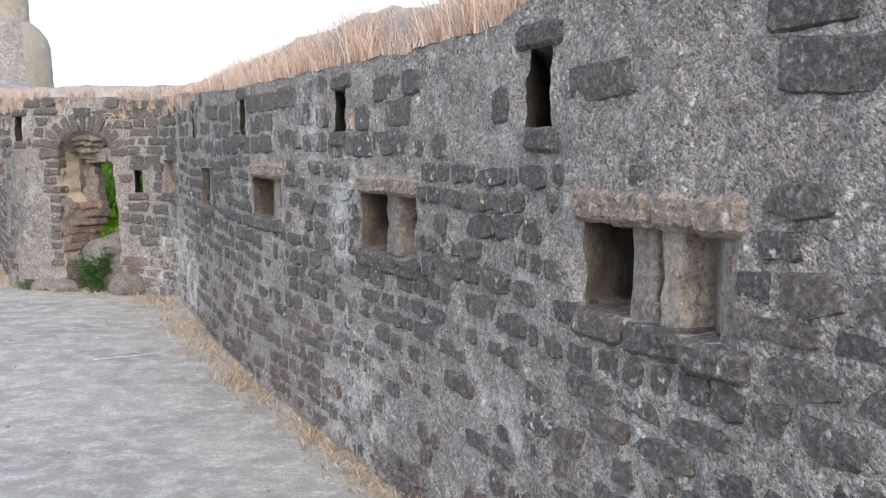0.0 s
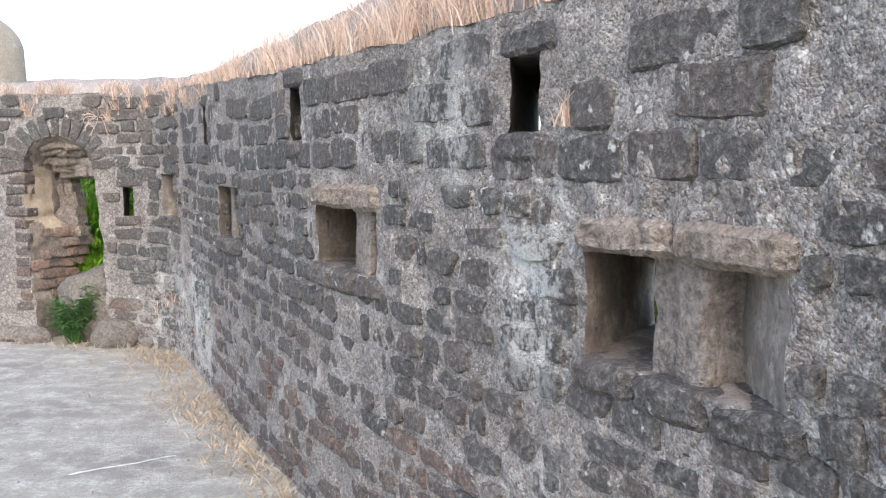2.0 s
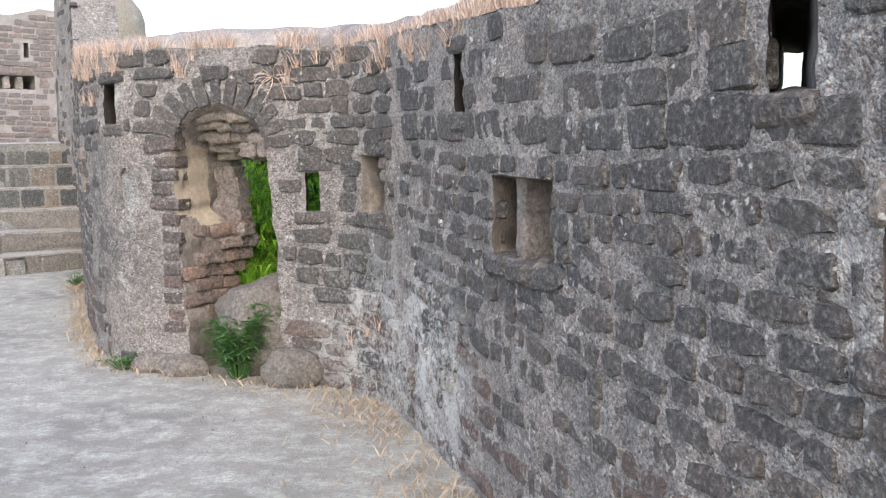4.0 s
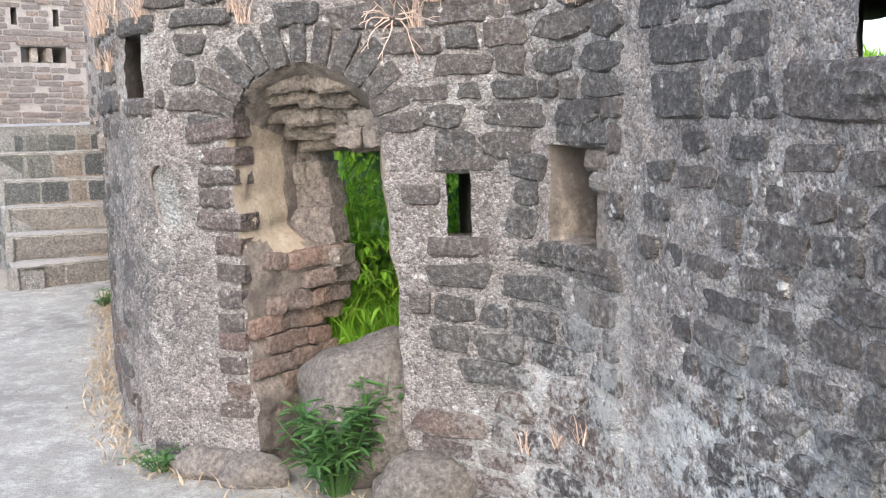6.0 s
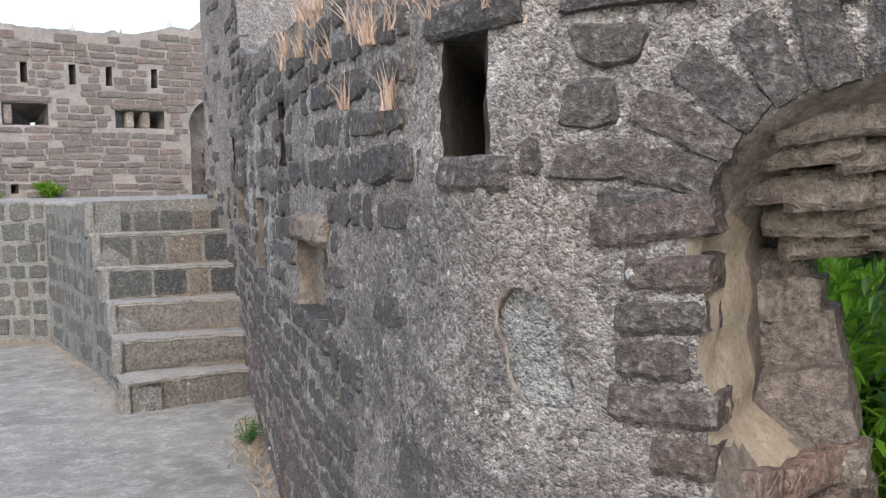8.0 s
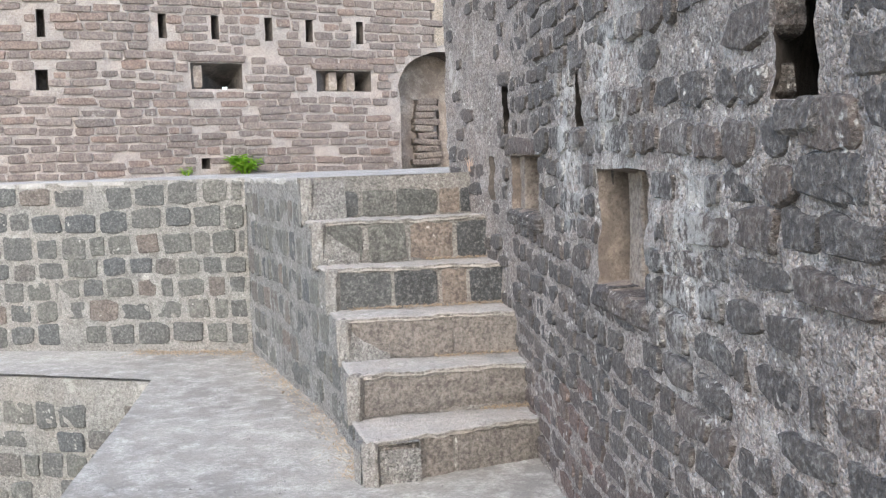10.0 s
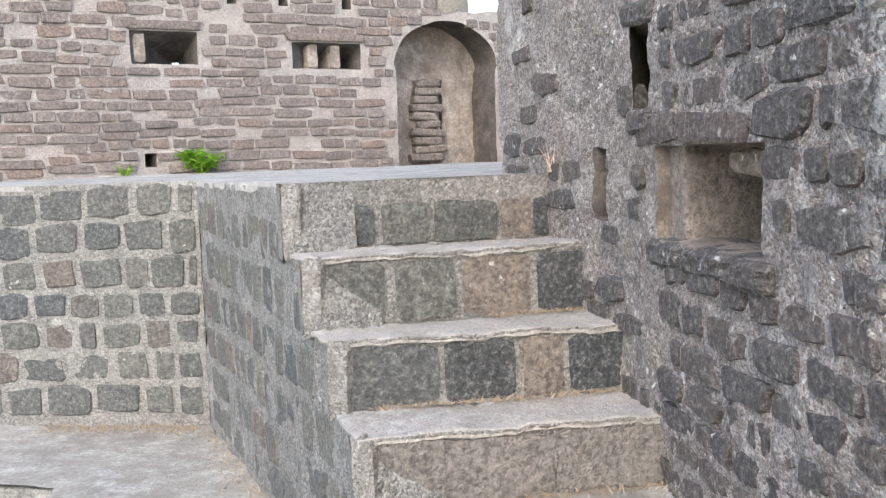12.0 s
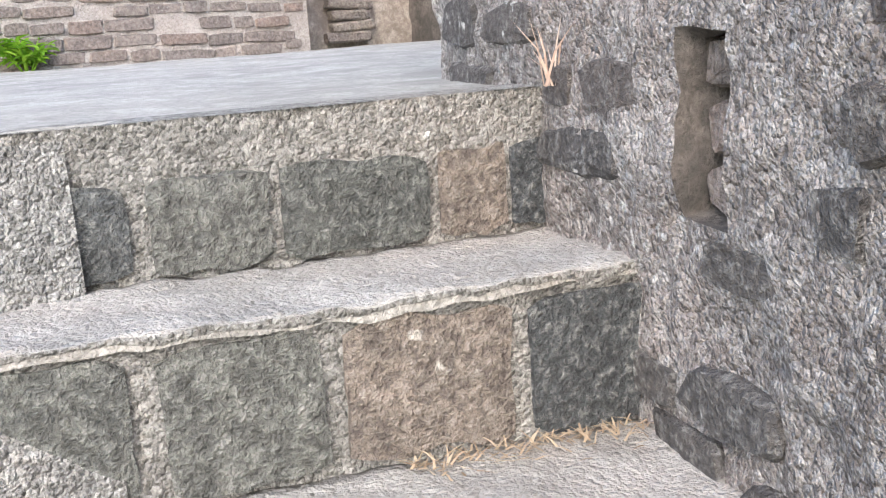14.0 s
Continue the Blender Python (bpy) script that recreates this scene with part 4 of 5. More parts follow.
for k in range(6):
    l, r = np.array(STEP_L[k]), np.array(STEP_R[k])
    z0, z1 = (STEP_TOP[k - 1] if k else -0.05), STEP_TOP[k]
    d = (r - l) / np.linalg.norm(r - l)
    # the riser's face looks down the stairs
    rl = Line([tuple(r + d * 0.25), tuple(0.5 * (l + r)), tuple(l - d * 0.03)])
    step = new("step")
    step.parent = stairs
    riser = pierced_wall("riser", rl, 0, rl.l[-1], z0 - 0.03, lambda u, z1=z1, k=k: z1 - (0.012 if k < 5 else -0.004), 0.03, 0.12, [], m_step, 0.0055)
    riser.parent = step
    if k < 5:
        nl, nr = np.array(STEP_L[k + 1]), np.array(STEP_R[k + 1])
        nd = (nr - nl) / np.linalg.norm(nr - nl)
        nose = np.array((d[1], -d[0])) * 0.014

        def tread_z(x, y, z1=z1, k=k):
            return z1 + 0.010 * n3(x, y, k, 4.0) + 0.010 * n3(x, y, k + 5, 16.0) + 0.006 * n3(x, y, k + 2, 34.0)

        tread = ruled("tread", [tuple(l + nose - d * 0.01), tuple(r + nose + d * 0.25)], [tuple(nl - nd * 0.01), tuple(nr + nd * 0.25)], 44, 14, tread_z, m_tread, step, 0.02)
        lip = mesh_object("nosing", [], [], m_step, step)
        lv, lf = [], []
        for i in range(45):
            q = l + nose - d * 0.01 + (r + d * 0.26 - l) * i / 44
            zt = tread_z(q[0], q[1])
            h = 0.016 + 0.010 * n3(q[0], q[1], k + 9, 6.0) + 0.014 * n3(q[0], q[1], k + 3, 17.0)
            b = -nose * 0.9
            lv += [(q[0], q[1], zt), (q[0] + nose[0] * 0.25, q[1] + nose[1] * 0.25, zt - h * 0.5), (q[0] + b[0] * 0.4, q[1] + b[1] * 0.4, zt - h), (q[0] + b[0], q[1] + b[1], zt - h - 0.02)]
        for i in range(44):
            for j in range(3):
                a = 4 * i + j
                lf.append((a, a + 1, a + 5, a + 4))
        lip.data.from_pydata(lv, [], lf)
        lip.data.shade_smooth()
    h = (z1 - z0) * (0.84 if k < 5 else 0.6)
    blocks = []
    for a, b, stone in RISER_STONES[k]:
        u = 0.25 + (1 - 0.5 * (a + b)) * (rl.l[-1] - 0.28)
        blocks.append((face_pose(rl, u, z0 + 0.012 + h / 2, 0.013 + rnd.uniform(-0.003, 0.004), rnd.uniform(-2, 2), (b - a) * (rl.l[-1] - 0.28), 0.1, h), rnd.randrange(10), stone))
    # the outer corner, rounded with lime
    corner = l + d * 0.012
    pieces(step, "corner", [(pose(corner[0], corner[1], 0.5 * (z0 + z1) - 0.012, 0, rnd.uniform(-2, 2), math.degrees(math.atan2(d[1], d[0])) - 38) @ Matrix.Translation((0, -0.028, 0)) @ Matrix.Diagonal((0.08, 0.1, z1 - z0 + 0.01, 1)), rnd.randrange(10))], WORN, m_step)
    for m, kind_, stone in blocks:
        pieces(step, "stone", [(m, kind_)], WORN if k < 2 else FLAT, stone)

SIDE = Line([STEP_L[0], STEP_L[2], STEP_L[5], (-9.3, 17.6), (-10.0, 18.42)])
side_u = [0.0]
for p in STEP_L[1:]:
    side_u.append(float(SIDE.l[np.argmin(np.hypot(SIDE.c[:, 0] - p[0], SIDE.c[:, 1] - p[1]))]))


def side_top(u):
    k = sum(1 for s in side_u if u >= s - 0.01) - 1
    return STEP_TOP[max(k, 0)] - 0.014


side_wall = pierced_wall("wall_stair_side", SIDE, 0, SIDE.l[-1], -0.1, side_top, 0.04, 0.25, [], m_mortar_side, 0.01)
tagged(side_wall, "grey mortared blockwork side of the stairs and platform", "wall", kind="structure")
BLOCKLINE = Line([(-10.0, 18.42), (-12.0, 18.02), (-17.0, 17.05)])
block_wall = pierced_wall("wall_blockwork", BLOCKLINE, 0, BLOCKLINE.l[-1], -0.1, lambda u: PLATFORM_Z - 0.006 - 0.03 * max(0, min(1, (u - 2.0) * 3)) , 0.045, 0.3, [], m_mortar_pale, 0.007)
tagged(block_wall, "retaining wall of square grey blocks in pale mortar under the platform", "wall", kind="structure")

platform = ruled("floor_platform", [(-14.0, 17.62), (-12.2, 17.98), (-10.0, 18.42), (-8.64, 16.82), (-7.515, 17.645)], [(-14.9, 18.5), (-13.9, 19.2), (-12.8, 20.1), (-10.8, 22.3), (-8.4, 24.9)], 120, 60,
                 lambda x, y: PLATFORM_Z + 0.012 * n3(x, y, 2, 1.6) + 0.005 * n3(x, y, 7, 9.0), m_platform, None, 0.04)
tagged(platform, "smooth pale grey lime floor of the raised platform", "floor", kind="structure")

# ---- the far bastion wall ----
FAR = Line([(-9.0, 24.25), (-9.3, 23.9), (-9.7, 23.45), (-10.8, 22.2), (-11.8, 21.06), (-12.7, 20.05), (-13.35, 19.5), (-14.2, 18.85), (-15.2, 18.2), (-16.3, 17.6), (-17.5, 17.1)])
FU = float(FAR.l[np.argmin(np.hypot(FAR.c[:, 0] + 10.8, FAR.c[:, 1] - 22.2))])


def far_top(u):
    if u < FU - 1.2:
        return 2.95 + 0.05 * n3(u, 2, 0, 3.0)
    return 3.72 + 0.1 * math.sin(u * 1.3) + 0.07 * n3(u, 1, 0, 2.0) + 0.04 * n3(u, 5, 0, 7.0)


def in_far_niche(u, z):
    a, b = FU - 1.9, FU - 0.72
    c = 0.5 * (a + b)
    if z > 2.4:
        return abs(u - c) < 0.615 * math.sqrt(max(0.0, 1 - ((z - 2.4) / 0.45) ** 2))
    return a < u < b


FAR_WIN = [(FU - 0.34, FU + 0.36, 2.36, 2.6), (FU + 1.25, FU + 1.83, 2.38, 2.66)]
FAR_SLIT = [(FU - q - 0.04, FU - q + 0.05, 2.92, 3.17) for q in (0.22, -0.42, -0.91, -1.53, -2.11)] + [(FU + 3.3, FU + 3.42, 2.35, 2.57), (FU + 3.3, FU + 3.38, 2.9, 3.18), (FU + 1.66, FU + 1.76, 1.5, 1.62)]
far_holes = [rect_hole(a, b, c, d, (a + 0.02, a + 0.08, c - 0.02, c + 0.06), 0.5) for a, b, c, d in FAR_WIN]
far_holes += [rect_hole(a, b, c, d, (a + 0.02, b - 0.02, c, d), 0.25)[:5] + (lambda u, z: False,) for a, b, c, d in FAR_SLIT]
far_holes.append((in_far_niche, (FU - 1.95, FU - 0.72), (2.4,), lambda u, z: (u, z), 0.45, lambda u, z: False))
# openings lined with m_dark, so their shade is in the colour
far_wall = pierced_wall("wall_bastion", FAR, 0, FAR.l[-1], 0.0, far_top, 0.05, 0.5, far_holes, m_mortar_far, 0.008, m_dark)
tagged(far_wall, "brown coursed stone bastion wall with loopholes and a deep arched niche", "wall", kind="structure")
# a dark sheet stands for the shade inside each slit
for a, b, c, d in FAR_SLIT:
    k = 0.5 * (a + b)
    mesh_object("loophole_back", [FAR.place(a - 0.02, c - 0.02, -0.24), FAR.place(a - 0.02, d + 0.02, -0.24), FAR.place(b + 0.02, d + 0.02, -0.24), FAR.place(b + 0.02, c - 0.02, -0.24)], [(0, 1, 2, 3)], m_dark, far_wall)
back_niche = pierced_wall("niche_back", shifted(FAR, -0.45), FU - 2.1, FU - 0.6, 1.3, lambda u: 2.9, 0.05, 0.05, [rect_hole(FU - 1.5, FU - 1.42, 1.75, 2.3, None, 0.05)], m_plaster, 0.03)
back_niche.parent = far_wall
for (a, b, c, d), n in zip(FAR_WIN, (2, 1)):
    pieces(far_wall, "lintel", [(face_pose(FAR, 0.5 * (a + b), d + 0.05, 0.02, 0, b - a + 0.14, 0.2, 0.09), 2)], SQUARE, m_brick)
    for k in range(n):
        u = a + (b - a) * ((0.35, 0.68)[k] if n == 2 else 0.85)
        pieces(far_wall, "pillar", [(face_pose(FAR, u, 0.5 * (c + d), -0.05, 0, 0.11, 0.3, d - c + 0.03), 3)], SQUARE, m_plaster)
pieces(far_wall, "stone", [(face_pose(shifted(FAR, -0.45), FU - 1.28 + rnd.uniform(-0.03, 0.03), 1.5 + 0.085 * k, 0.1, rnd.uniform(-5, 5), rnd.uniform(0.25, 0.42), 0.2, 0.08), rnd.randrange(10)) for k in range(10)], WORN, m_tan)
# plain closing walls behind
CLOSE = Line([(-7.6, 18.1), (-7.9, 21), (-8.9, 24.3)])
closing = pierced_wall("wall_closing", CLOSE, 0, CLOSE.l[-1], 1.2, lambda u: 2.6, 0.2, 0.4, [], m_mortar_far, 0.02)
tagged(closing, "plain rubble wall closing the platform behind the niche", "wall", kind="structure")


# ---- coping and dry grass on the walls ----
def crest(u):
    return float(np.interp(u, [0, 4.9, 6.0, 7.4, 9.0, 10.5, 12.5, 15.5, 19, 22.7], [0.1, 0.08, 0.2, 0.33, 0.3, 0.24, 0.17, 0.13, 0.1, 0.05])) + 0.02 * n3(u, 0, 0, 1.5)


cv, cf = [], []
cu = np.arange(0.0, 20.0, 0.08)
offs = [-0.10, -0.13, -0.18, -0.25, -0.33, -0.42, -0.5, -0.54]
for u in cu:
    for k, o in enumerate(offs):
        s = k / (len(offs) - 1)
        x, y, z = PARAPET.place(u, parapet_top(u) - 0.015, o)
        cv.append((x, y, z - 0.03 + (0 if k == 0 else 0.03 + crest(u) * math.sin(math.pi * s * 0.85) ** 0.8 + 0.03 * n3(x, y, k, 5.0))))
nk = len(offs)
for i in range(len(cu) - 1):
    for k in range(nk - 1):
        a = i * nk + k
        cf.append((a, a + 1, a + nk + 1, a + nk))
coping = mesh_object("coping", cv, cf, m_cap, None, True)
tagged(coping, "rounded grey-brown earth and plaster coping on the parapet", "coping", kind="structure")


def blades(name, spots, mat, parent=None):
    """spots: (x, y, z, height, width, lean x, lean y). Each blade is a bent, tapered strip."""
    verts, faces = [], []
    for x, y, z, h, w, lx, ly in spots:
        a = rnd.uniform(0, math.pi)
        c, s = math.cos(a) * w, math.sin(a) * w
        k = len(verts)
        verts += [(x - c, y - s, z), (x + c, y + s, z), (x + lx * 0.35 + c * 0.8, y + ly * 0.35 + s * 0.8, z + h * 0.55), (x + lx * 0.35 - c * 0.8, y + ly * 0.35 - s * 0.8, z + h * 0.55), (x + lx, y + ly, z + h)]
        faces += [(k, k + 1, k + 2, k + 3), (k + 3, k + 2, k + 4)]
    ob = mesh_object(name, verts, faces, mat, parent)
    return ob


def tuft(x, y, z, n, height, spread, width=0.0022):
    out = []
    for _ in range(n):
        a, r = rnd.uniform(0, 6.283), spread * rnd.random() ** 0.7
        h = height * rnd.uniform(0.45, 1.1)
        t = rnd.uniform(0, 6.283)
        l = h * rnd.uniform(0.1, 0.95)
        out.append((x + r * math.cos(a), y + r * math.sin(a), z, h, width * rnd.uniform(0.7, 1.4), l * math.cos(t), l * math.sin(t)))
    return out


spots = []
for _ in range(620):
    u = rnd.uniform(4.6, 12.6)
    o = -rnd.uniform(0.05, 0.32)
    d = float(np.interp(u, [4.6, 5.6, 6.3, 8.4, 9.4, 12.6], [0.25, 1.0, 1.0, 1.0, 0.75, 0.55])) * (0.6 + 0.8 * max(0, 0.5 + n3(u, o, 0, 1.6)))
    if rnd.random() > d:
        continue
    x, y, z = PARAPET.place(u, parapet_top(u), o)
    z += crest(u) * 0.45 * min(1, max(0, (-o - 0.1) / 0.15)) - 0.02
    spots += tuft(x, y, z, 15, (0.2 * d + 0.04) * (0.55 + 0.9 * max(0.0, 0.5 + n3(u, o, 4, 3.0))), 0.055)
ob = blades("dry_grass", spots, m_dry)
tagged(ob, "tall sun-dried straw-coloured grass along the top of the parapet", "grass", kind="stuff")
spots = []
for _ in range(330):
    u = rnd.uniform(11.4, 17.2)
    o = rnd.choice((rnd.uniform(-0.25, 0.0), rnd.uniform(-0.06, 0.02)))
    if n3(u, 3, 1, 3.0) < -0.15:
        continue
    x, y, z = PARAPET.place(u, parapet_top(u) - (rnd.uniform(0.0, 0.2) if o > -0.06 else 0), o)
    spots += tuft(x, y, z, 22, 0.13, 0.03)
for u, z, n in ((13.62, 1.82, 30), (15.35, 1.72, 40), (14.9, 1.9, 40), (15.5, 1.9, 60), (15.75, 1.75, 40), (13.2, 1.92, 40), (12.9, 1.85, 40), (16.6, 2.0, 60), (17.0, 2.05, 60), (7.02, 1.6, 14), (21.95, 1.44, 16), (13.0, 0.36, 16), (13.15, 0.3, 16), (12.85, 0.42, 14)):
    x, y, z = PARAPET.place(u, z, 0.01)
    spots += tuft(x, y, z, n, 0.12, 0.03)
ob = blades("dry_grass_tufts", spots, m_dry)
tagged(ob, "small tufts of dry straw grass growing from the wall joints", "grass", kind="stuff")
spots = []
for u, n in ((FU - 0.5, 30), (FU + 0.9, 40), (FU + 0.2, 20)):
    x, y, z = FAR.place(u, far_top(u) - 0.03, -0.05)
    spots += tuft(x, y, z, n, 0.22, 0.08)
ob = blades("dry_grass_far", spots, m_dry)
tagged(ob, "dry grass on the crest of the bastion wall", "grass", kind="stuff")

# dry litter along the foot of the walls
spots = []
for _ in range(9500):
    u = rnd.uniform(3.0, 19.6)
    spread = float(np.interp(u, [3, 8, 10.6, 11.6, 13.0, 14.2, 15, 20], [0.1, 0.16, 0.26, 0.36, 0.34, 0.2, 0.14, 0.14]))
    if rnd.random() > 0.25 + 0.9 * max(0, 0.35 + n3(u, 0, 0, 1.3)) * (1 if u < 13.5 else 0.5):
        continue
    o = 0.02 + abs(rnd.gauss(0, spread * 0.6))
    x, y, _ = PARAPET.place(u, 0, o)
    a, l = rnd.uniform(0, 6.283), rnd.uniform(0.03, 0.09)
    spots.append((x, y, floor_z(x, y) + 0.002, rnd.uniform(0.004, 0.06), 0.0042, l * math.cos(a), l * math.sin(a)))
for k, (line, lo, hi, sp) in enumerate(((SIDE, 0.1, SIDE.l[-1], 0.07), (BLOCKLINE, 0.05, 1.0, 0.1))):
    for _ in range(700):
        u = rnd.uniform(lo, hi)
        x, y, _ = line.place(u, 0, 0.01 + abs(rnd.gauss(0, sp)))
        a, l = rnd.uniform(0, 6.283), rnd.uniform(0.02, 0.07)
        spots.append((x, y, floor_z(x, y) + 0.002, rnd.uniform(0.002, 0.025), 0.003, l * math.cos(a), l * math.sin(a)))
for k, s0, s1 in ((2, 0.1, 1.0), (3, 0.6, 1.0), (1, 0.5, 1.0), (0, 0.7, 1.0)):
    for _ in range(420 if k == 2 else 240):
        s = rnd.uniform(s0, s1)
        q = np.array(STEP_L[k + 1]) * (1 - s) + np.array(STEP_R[k + 1]) * s + np.array((0.6, -0.8)) * (0.015 + abs(rnd.gauss(0, 0.035)))
        a, l = rnd.uniform(0, 6.283), rnd.uniform(0.02, 0.05)
        spots.append((q[0], q[1], STEP_TOP[k] + 0.006, rnd.uniform(0.002, 0.02), 0.0022, l * math.cos(a), l * math.sin(a)))
ob = blades("dry_litter", spots, m_litter)
tagged(ob, "brown dry grass litter gathered along the foot of the walls", "litter", kind="stuff")


# ---- plants ----
def leaf_mesh(spots):
    """spots: (place, way, up, length, width). Folded pointed leaves."""
    verts, faces = [], []
    for p, way, up, l, w in spots:
        p, way = Vector(p), Vector(way).normalized()
        side = way.cross(Vector(up))
        side = side.normalized() if side.length > 1e-4 else Vector((1, 0, 0))
        nor = side.cross(way)
        k = len(verts)
        for f_, g, h in ((0, 0, 0), (0.35, 1, 0.06), (0.35, -1, 0.06), (0.4, 0, -0.03), (0.75, 0.6, -0.03), (0.75, -0.6, -0.03), (1, 0, -0.16)):
            verts.append(p + way * (f_ * l) + side * (g * w * 0.5) + nor * (h * l))
        faces += [(k, k + 1, k + 3), (k, k + 3, k + 2), (k + 1, k + 4, k + 6, k + 3), (k + 3, k + 6, k + 5, k + 2)]
    return verts, faces


def bush(name, label, where, size, stems, leaves, length, mat=m_leaf, face=None):
    ob = thing(name, label, "plant", where)
    lv = []
    sv, sf = [], []
    for _ in range(stems):
        a = rnd.uniform(0, 6.283)
        r = rnd.random() ** 0.5
        tip = Vector((size[0] * r * math.cos(a), size[1] * r * math.sin(a), size[2] * rnd.uniform(0.45, 1.0)))
        base = Vector((tip.x * 0.2, tip.y * 0.2, 0))
        k = len(sv)
        for f_, w in ((0, 0.005), (0.5, 0.004), (1, 0.002)):
            q = base.lerp(tip, f_)
            q += Vector((0, 0, 0.08 * size[2] * math.sin(f_ * 3.14)))
            sv += [q + Vector((w, 0, 0)), q + Vector((-w * 0.5, w, 0)), q + Vector((-w * 0.5, -w, 0))]
        for f_ in (0, 3):
            for j in range(3):
                sf.append((k + f_ + j, k + f_ + (j + 1) % 3, k + f_ + 3 + (j + 1) % 3, k + f_ + 3 + j))
        for j in range(leaves):
            f_ = rnd.uniform(0.25, 1.02)
            q = base.lerp(tip, f_) + Vector((0, 0, 0.08 * size[2] * math.sin(f_ * 3.14)))
            b = rnd.uniform(0, 6.283)
            way = Vector((math.cos(b), math.sin(b), rnd.uniform(-0.25, 0.7)))
            lv.append((q, way, (0, 0, 1), length * rnd.uniform(0.6, 1.2), length * rnd.uniform(0.22, 0.34)))
    mesh_object("stem", sv, sf, mat, ob)["kind"] = "stuff"
    v, f_ = leaf_mesh(lv)
    mesh_object("foliage", v, f_, mat, ob)["kind"] = "stuff"
    return ob


bx, by, _ = PARAPET.place(14.02, 0, 0.02)
bush("bush", "leafy green weed bush growing in the broken niche", (bx, by, 0.0), (0.24, 0.2, 0.42), 46, 16, 0.085)
bx, by, _ = PARAPET.place(13.86, 0, -0.05)
bush("bush", "small spiky green weed beside the boulder in the niche", (bx, by, 0.1), (0.13, 0.13, 0.42), 16, 12, 0.09)
bx, by, _ = PARAPET.place(14.85, 0, 0.08)
bush("weed", "low green weed at the foot of the rounded wall", (bx, by, 0.0), (0.16, 0.1, 0.12), 14, 7, 0.05)
bx, by, _ = PARAPET.place(19.0, 0, 0.1)
bush("weed", "small green weed at the foot of the parapet", (bx, by, 0.0), (0.12, 0.22, 0.14), 16, 7, 0.05)
bx, by, _ = FAR.place(FU + 1.3, 0, 0.12)
bush("weed", "bright green broad-leaved weed at the foot of the bastion wall", (bx, by, PLATFORM_Z), (0.2, 0.2, 0.22), 22, 9, 0.11, m_grass)
bx, by, _ = FAR.place(FU + 1.95, 0, 0.08)
bush("weed", "tiny pale green weed at the foot of the bastion wall", (bx, by, PLATFORM_Z), (0.08, 0.08, 0.1), 8, 6, 0.05, m_grass)

for a, u, size, n in ((0.95, 13.95, (0.3, 0.3, 0.75), 60), (1.3, 13.7, (0.4, 0.4, 0.8), 60), (1.6, 14.15, (0.4, 0.4, 0.7), 50)):
    bx, by, _ = PARAPET.place(u, 0, -a)
    bush("bush", "bright green leafy bush on the bank outside the breach", (bx, by, 0.45), size, n, 18, 0.09, m_grass)

# dead shrub over the niche's arch
shrub = thing("dead_shrub", "leafless pale dry shrub hanging from the wall over the arched niche", "plant", PARAPET.place(13.72, 1.86, 0.0))
for _ in range(9):
    q, way = Vector((0, 0, 0)), Vector((rnd.uniform(-0.9, 0.9), -0.55, rnd.uniform(-0.5, 0.45))).normalized()
    todo, tv, tf = [(q, way, 0.0032, 7)], [], []
    while todo:
        q, way, r, n = todo.pop()
        last = None
        for k in range(n):
            b = len(tv)
            tv += [q + Vector((r, 0, 0)), q + Vector((-r / 2, 0, r)), q + Vector((-r / 2, 0, -r))]
            if last is not None:
                tf += [(last + i, last + (i + 1) % 3, b + (i + 1) % 3, b + i) for i in range(3)]
            last = b
            q = q + way * rnd.uniform(0.022, 0.04)
            way = (way + Vector((rnd.uniform(-0.35, 0.35), rnd.uniform(-0.15, 0.15), rnd.uniform(-0.4, 0.3)))).normalized()
            r *= 0.88
            if n > 3 and rnd.random() < 0.5:
                todo.append((q, (way + Vector((rnd.uniform(-0.9, 0.9), 0, rnd.uniform(-0.9, 0.9)))).normalized(), r * 0.8, 3))
    mesh_object("branch", tv, tf, m_dry, shrub)

# creeper hanging in the breach
lv = []
for _ in range(350):
    u, z = rnd.uniform(13.72, 14.2), 1.4 - abs(rnd.gauss(0, 0.16))
    x, y, z = PARAPET.place(u, z, -0.42 - rnd.uniform(0, 0.35))
    lv.append(((x, y, z), (rnd.uniform(-1, 1), rnd.uniform(-1, 0.3), rnd.uniform(-1.2, 0.1)), (0, 0, 1), rnd.uniform(0.04, 0.08), rnd.uniform(0.014, 0.026)))
v, f_ = leaf_mesh(lv)
wv, wf = leaf_mesh([(PARAPET.place(rnd.uniform(13.3, 14.35), 0.5 + 1.0 * rnd.random(), -rnd.uniform(0.5, 1.1)), (rnd.uniform(-1, 1), rnd.uniform(-1, 0.2), rnd.uniform(-0.8, 0.9)), (0, 0, 1), rnd.uniform(0.05, 0.11), rnd.uniform(0.016, 0.03)) for _ in range(1700)])
tagged(mesh_object("undergrowth", wv, wf, m_grass), "bright green leafy undergrowth crowding the breach from outside", "plant", kind="stuff")
tagged(mesh_object("creeper", v, f_, m_leaf), "dark green creeper hanging in the top of the breach", "plant", kind="stuff")

# green bank outside the breach
def bank_z(a, u):
    """a metres out from the wall, at u along it."""
    rise = float(np.interp(a, [0.5, 1.2, 2.6, 4.5, 6.0, 9.0, 14.0], [0.45, 0.6, 1.0, 1.35, 1.35, 0.4, -3.2]))
    return rise + float(np.interp(u, [14.6, 16.5, 19.0], [0.0, 0.7, 0.9])) * max(0.0, min(1.0, (7 - a) / 3)) + 0.06 * n3(a, u * 2, 0, 1.2)


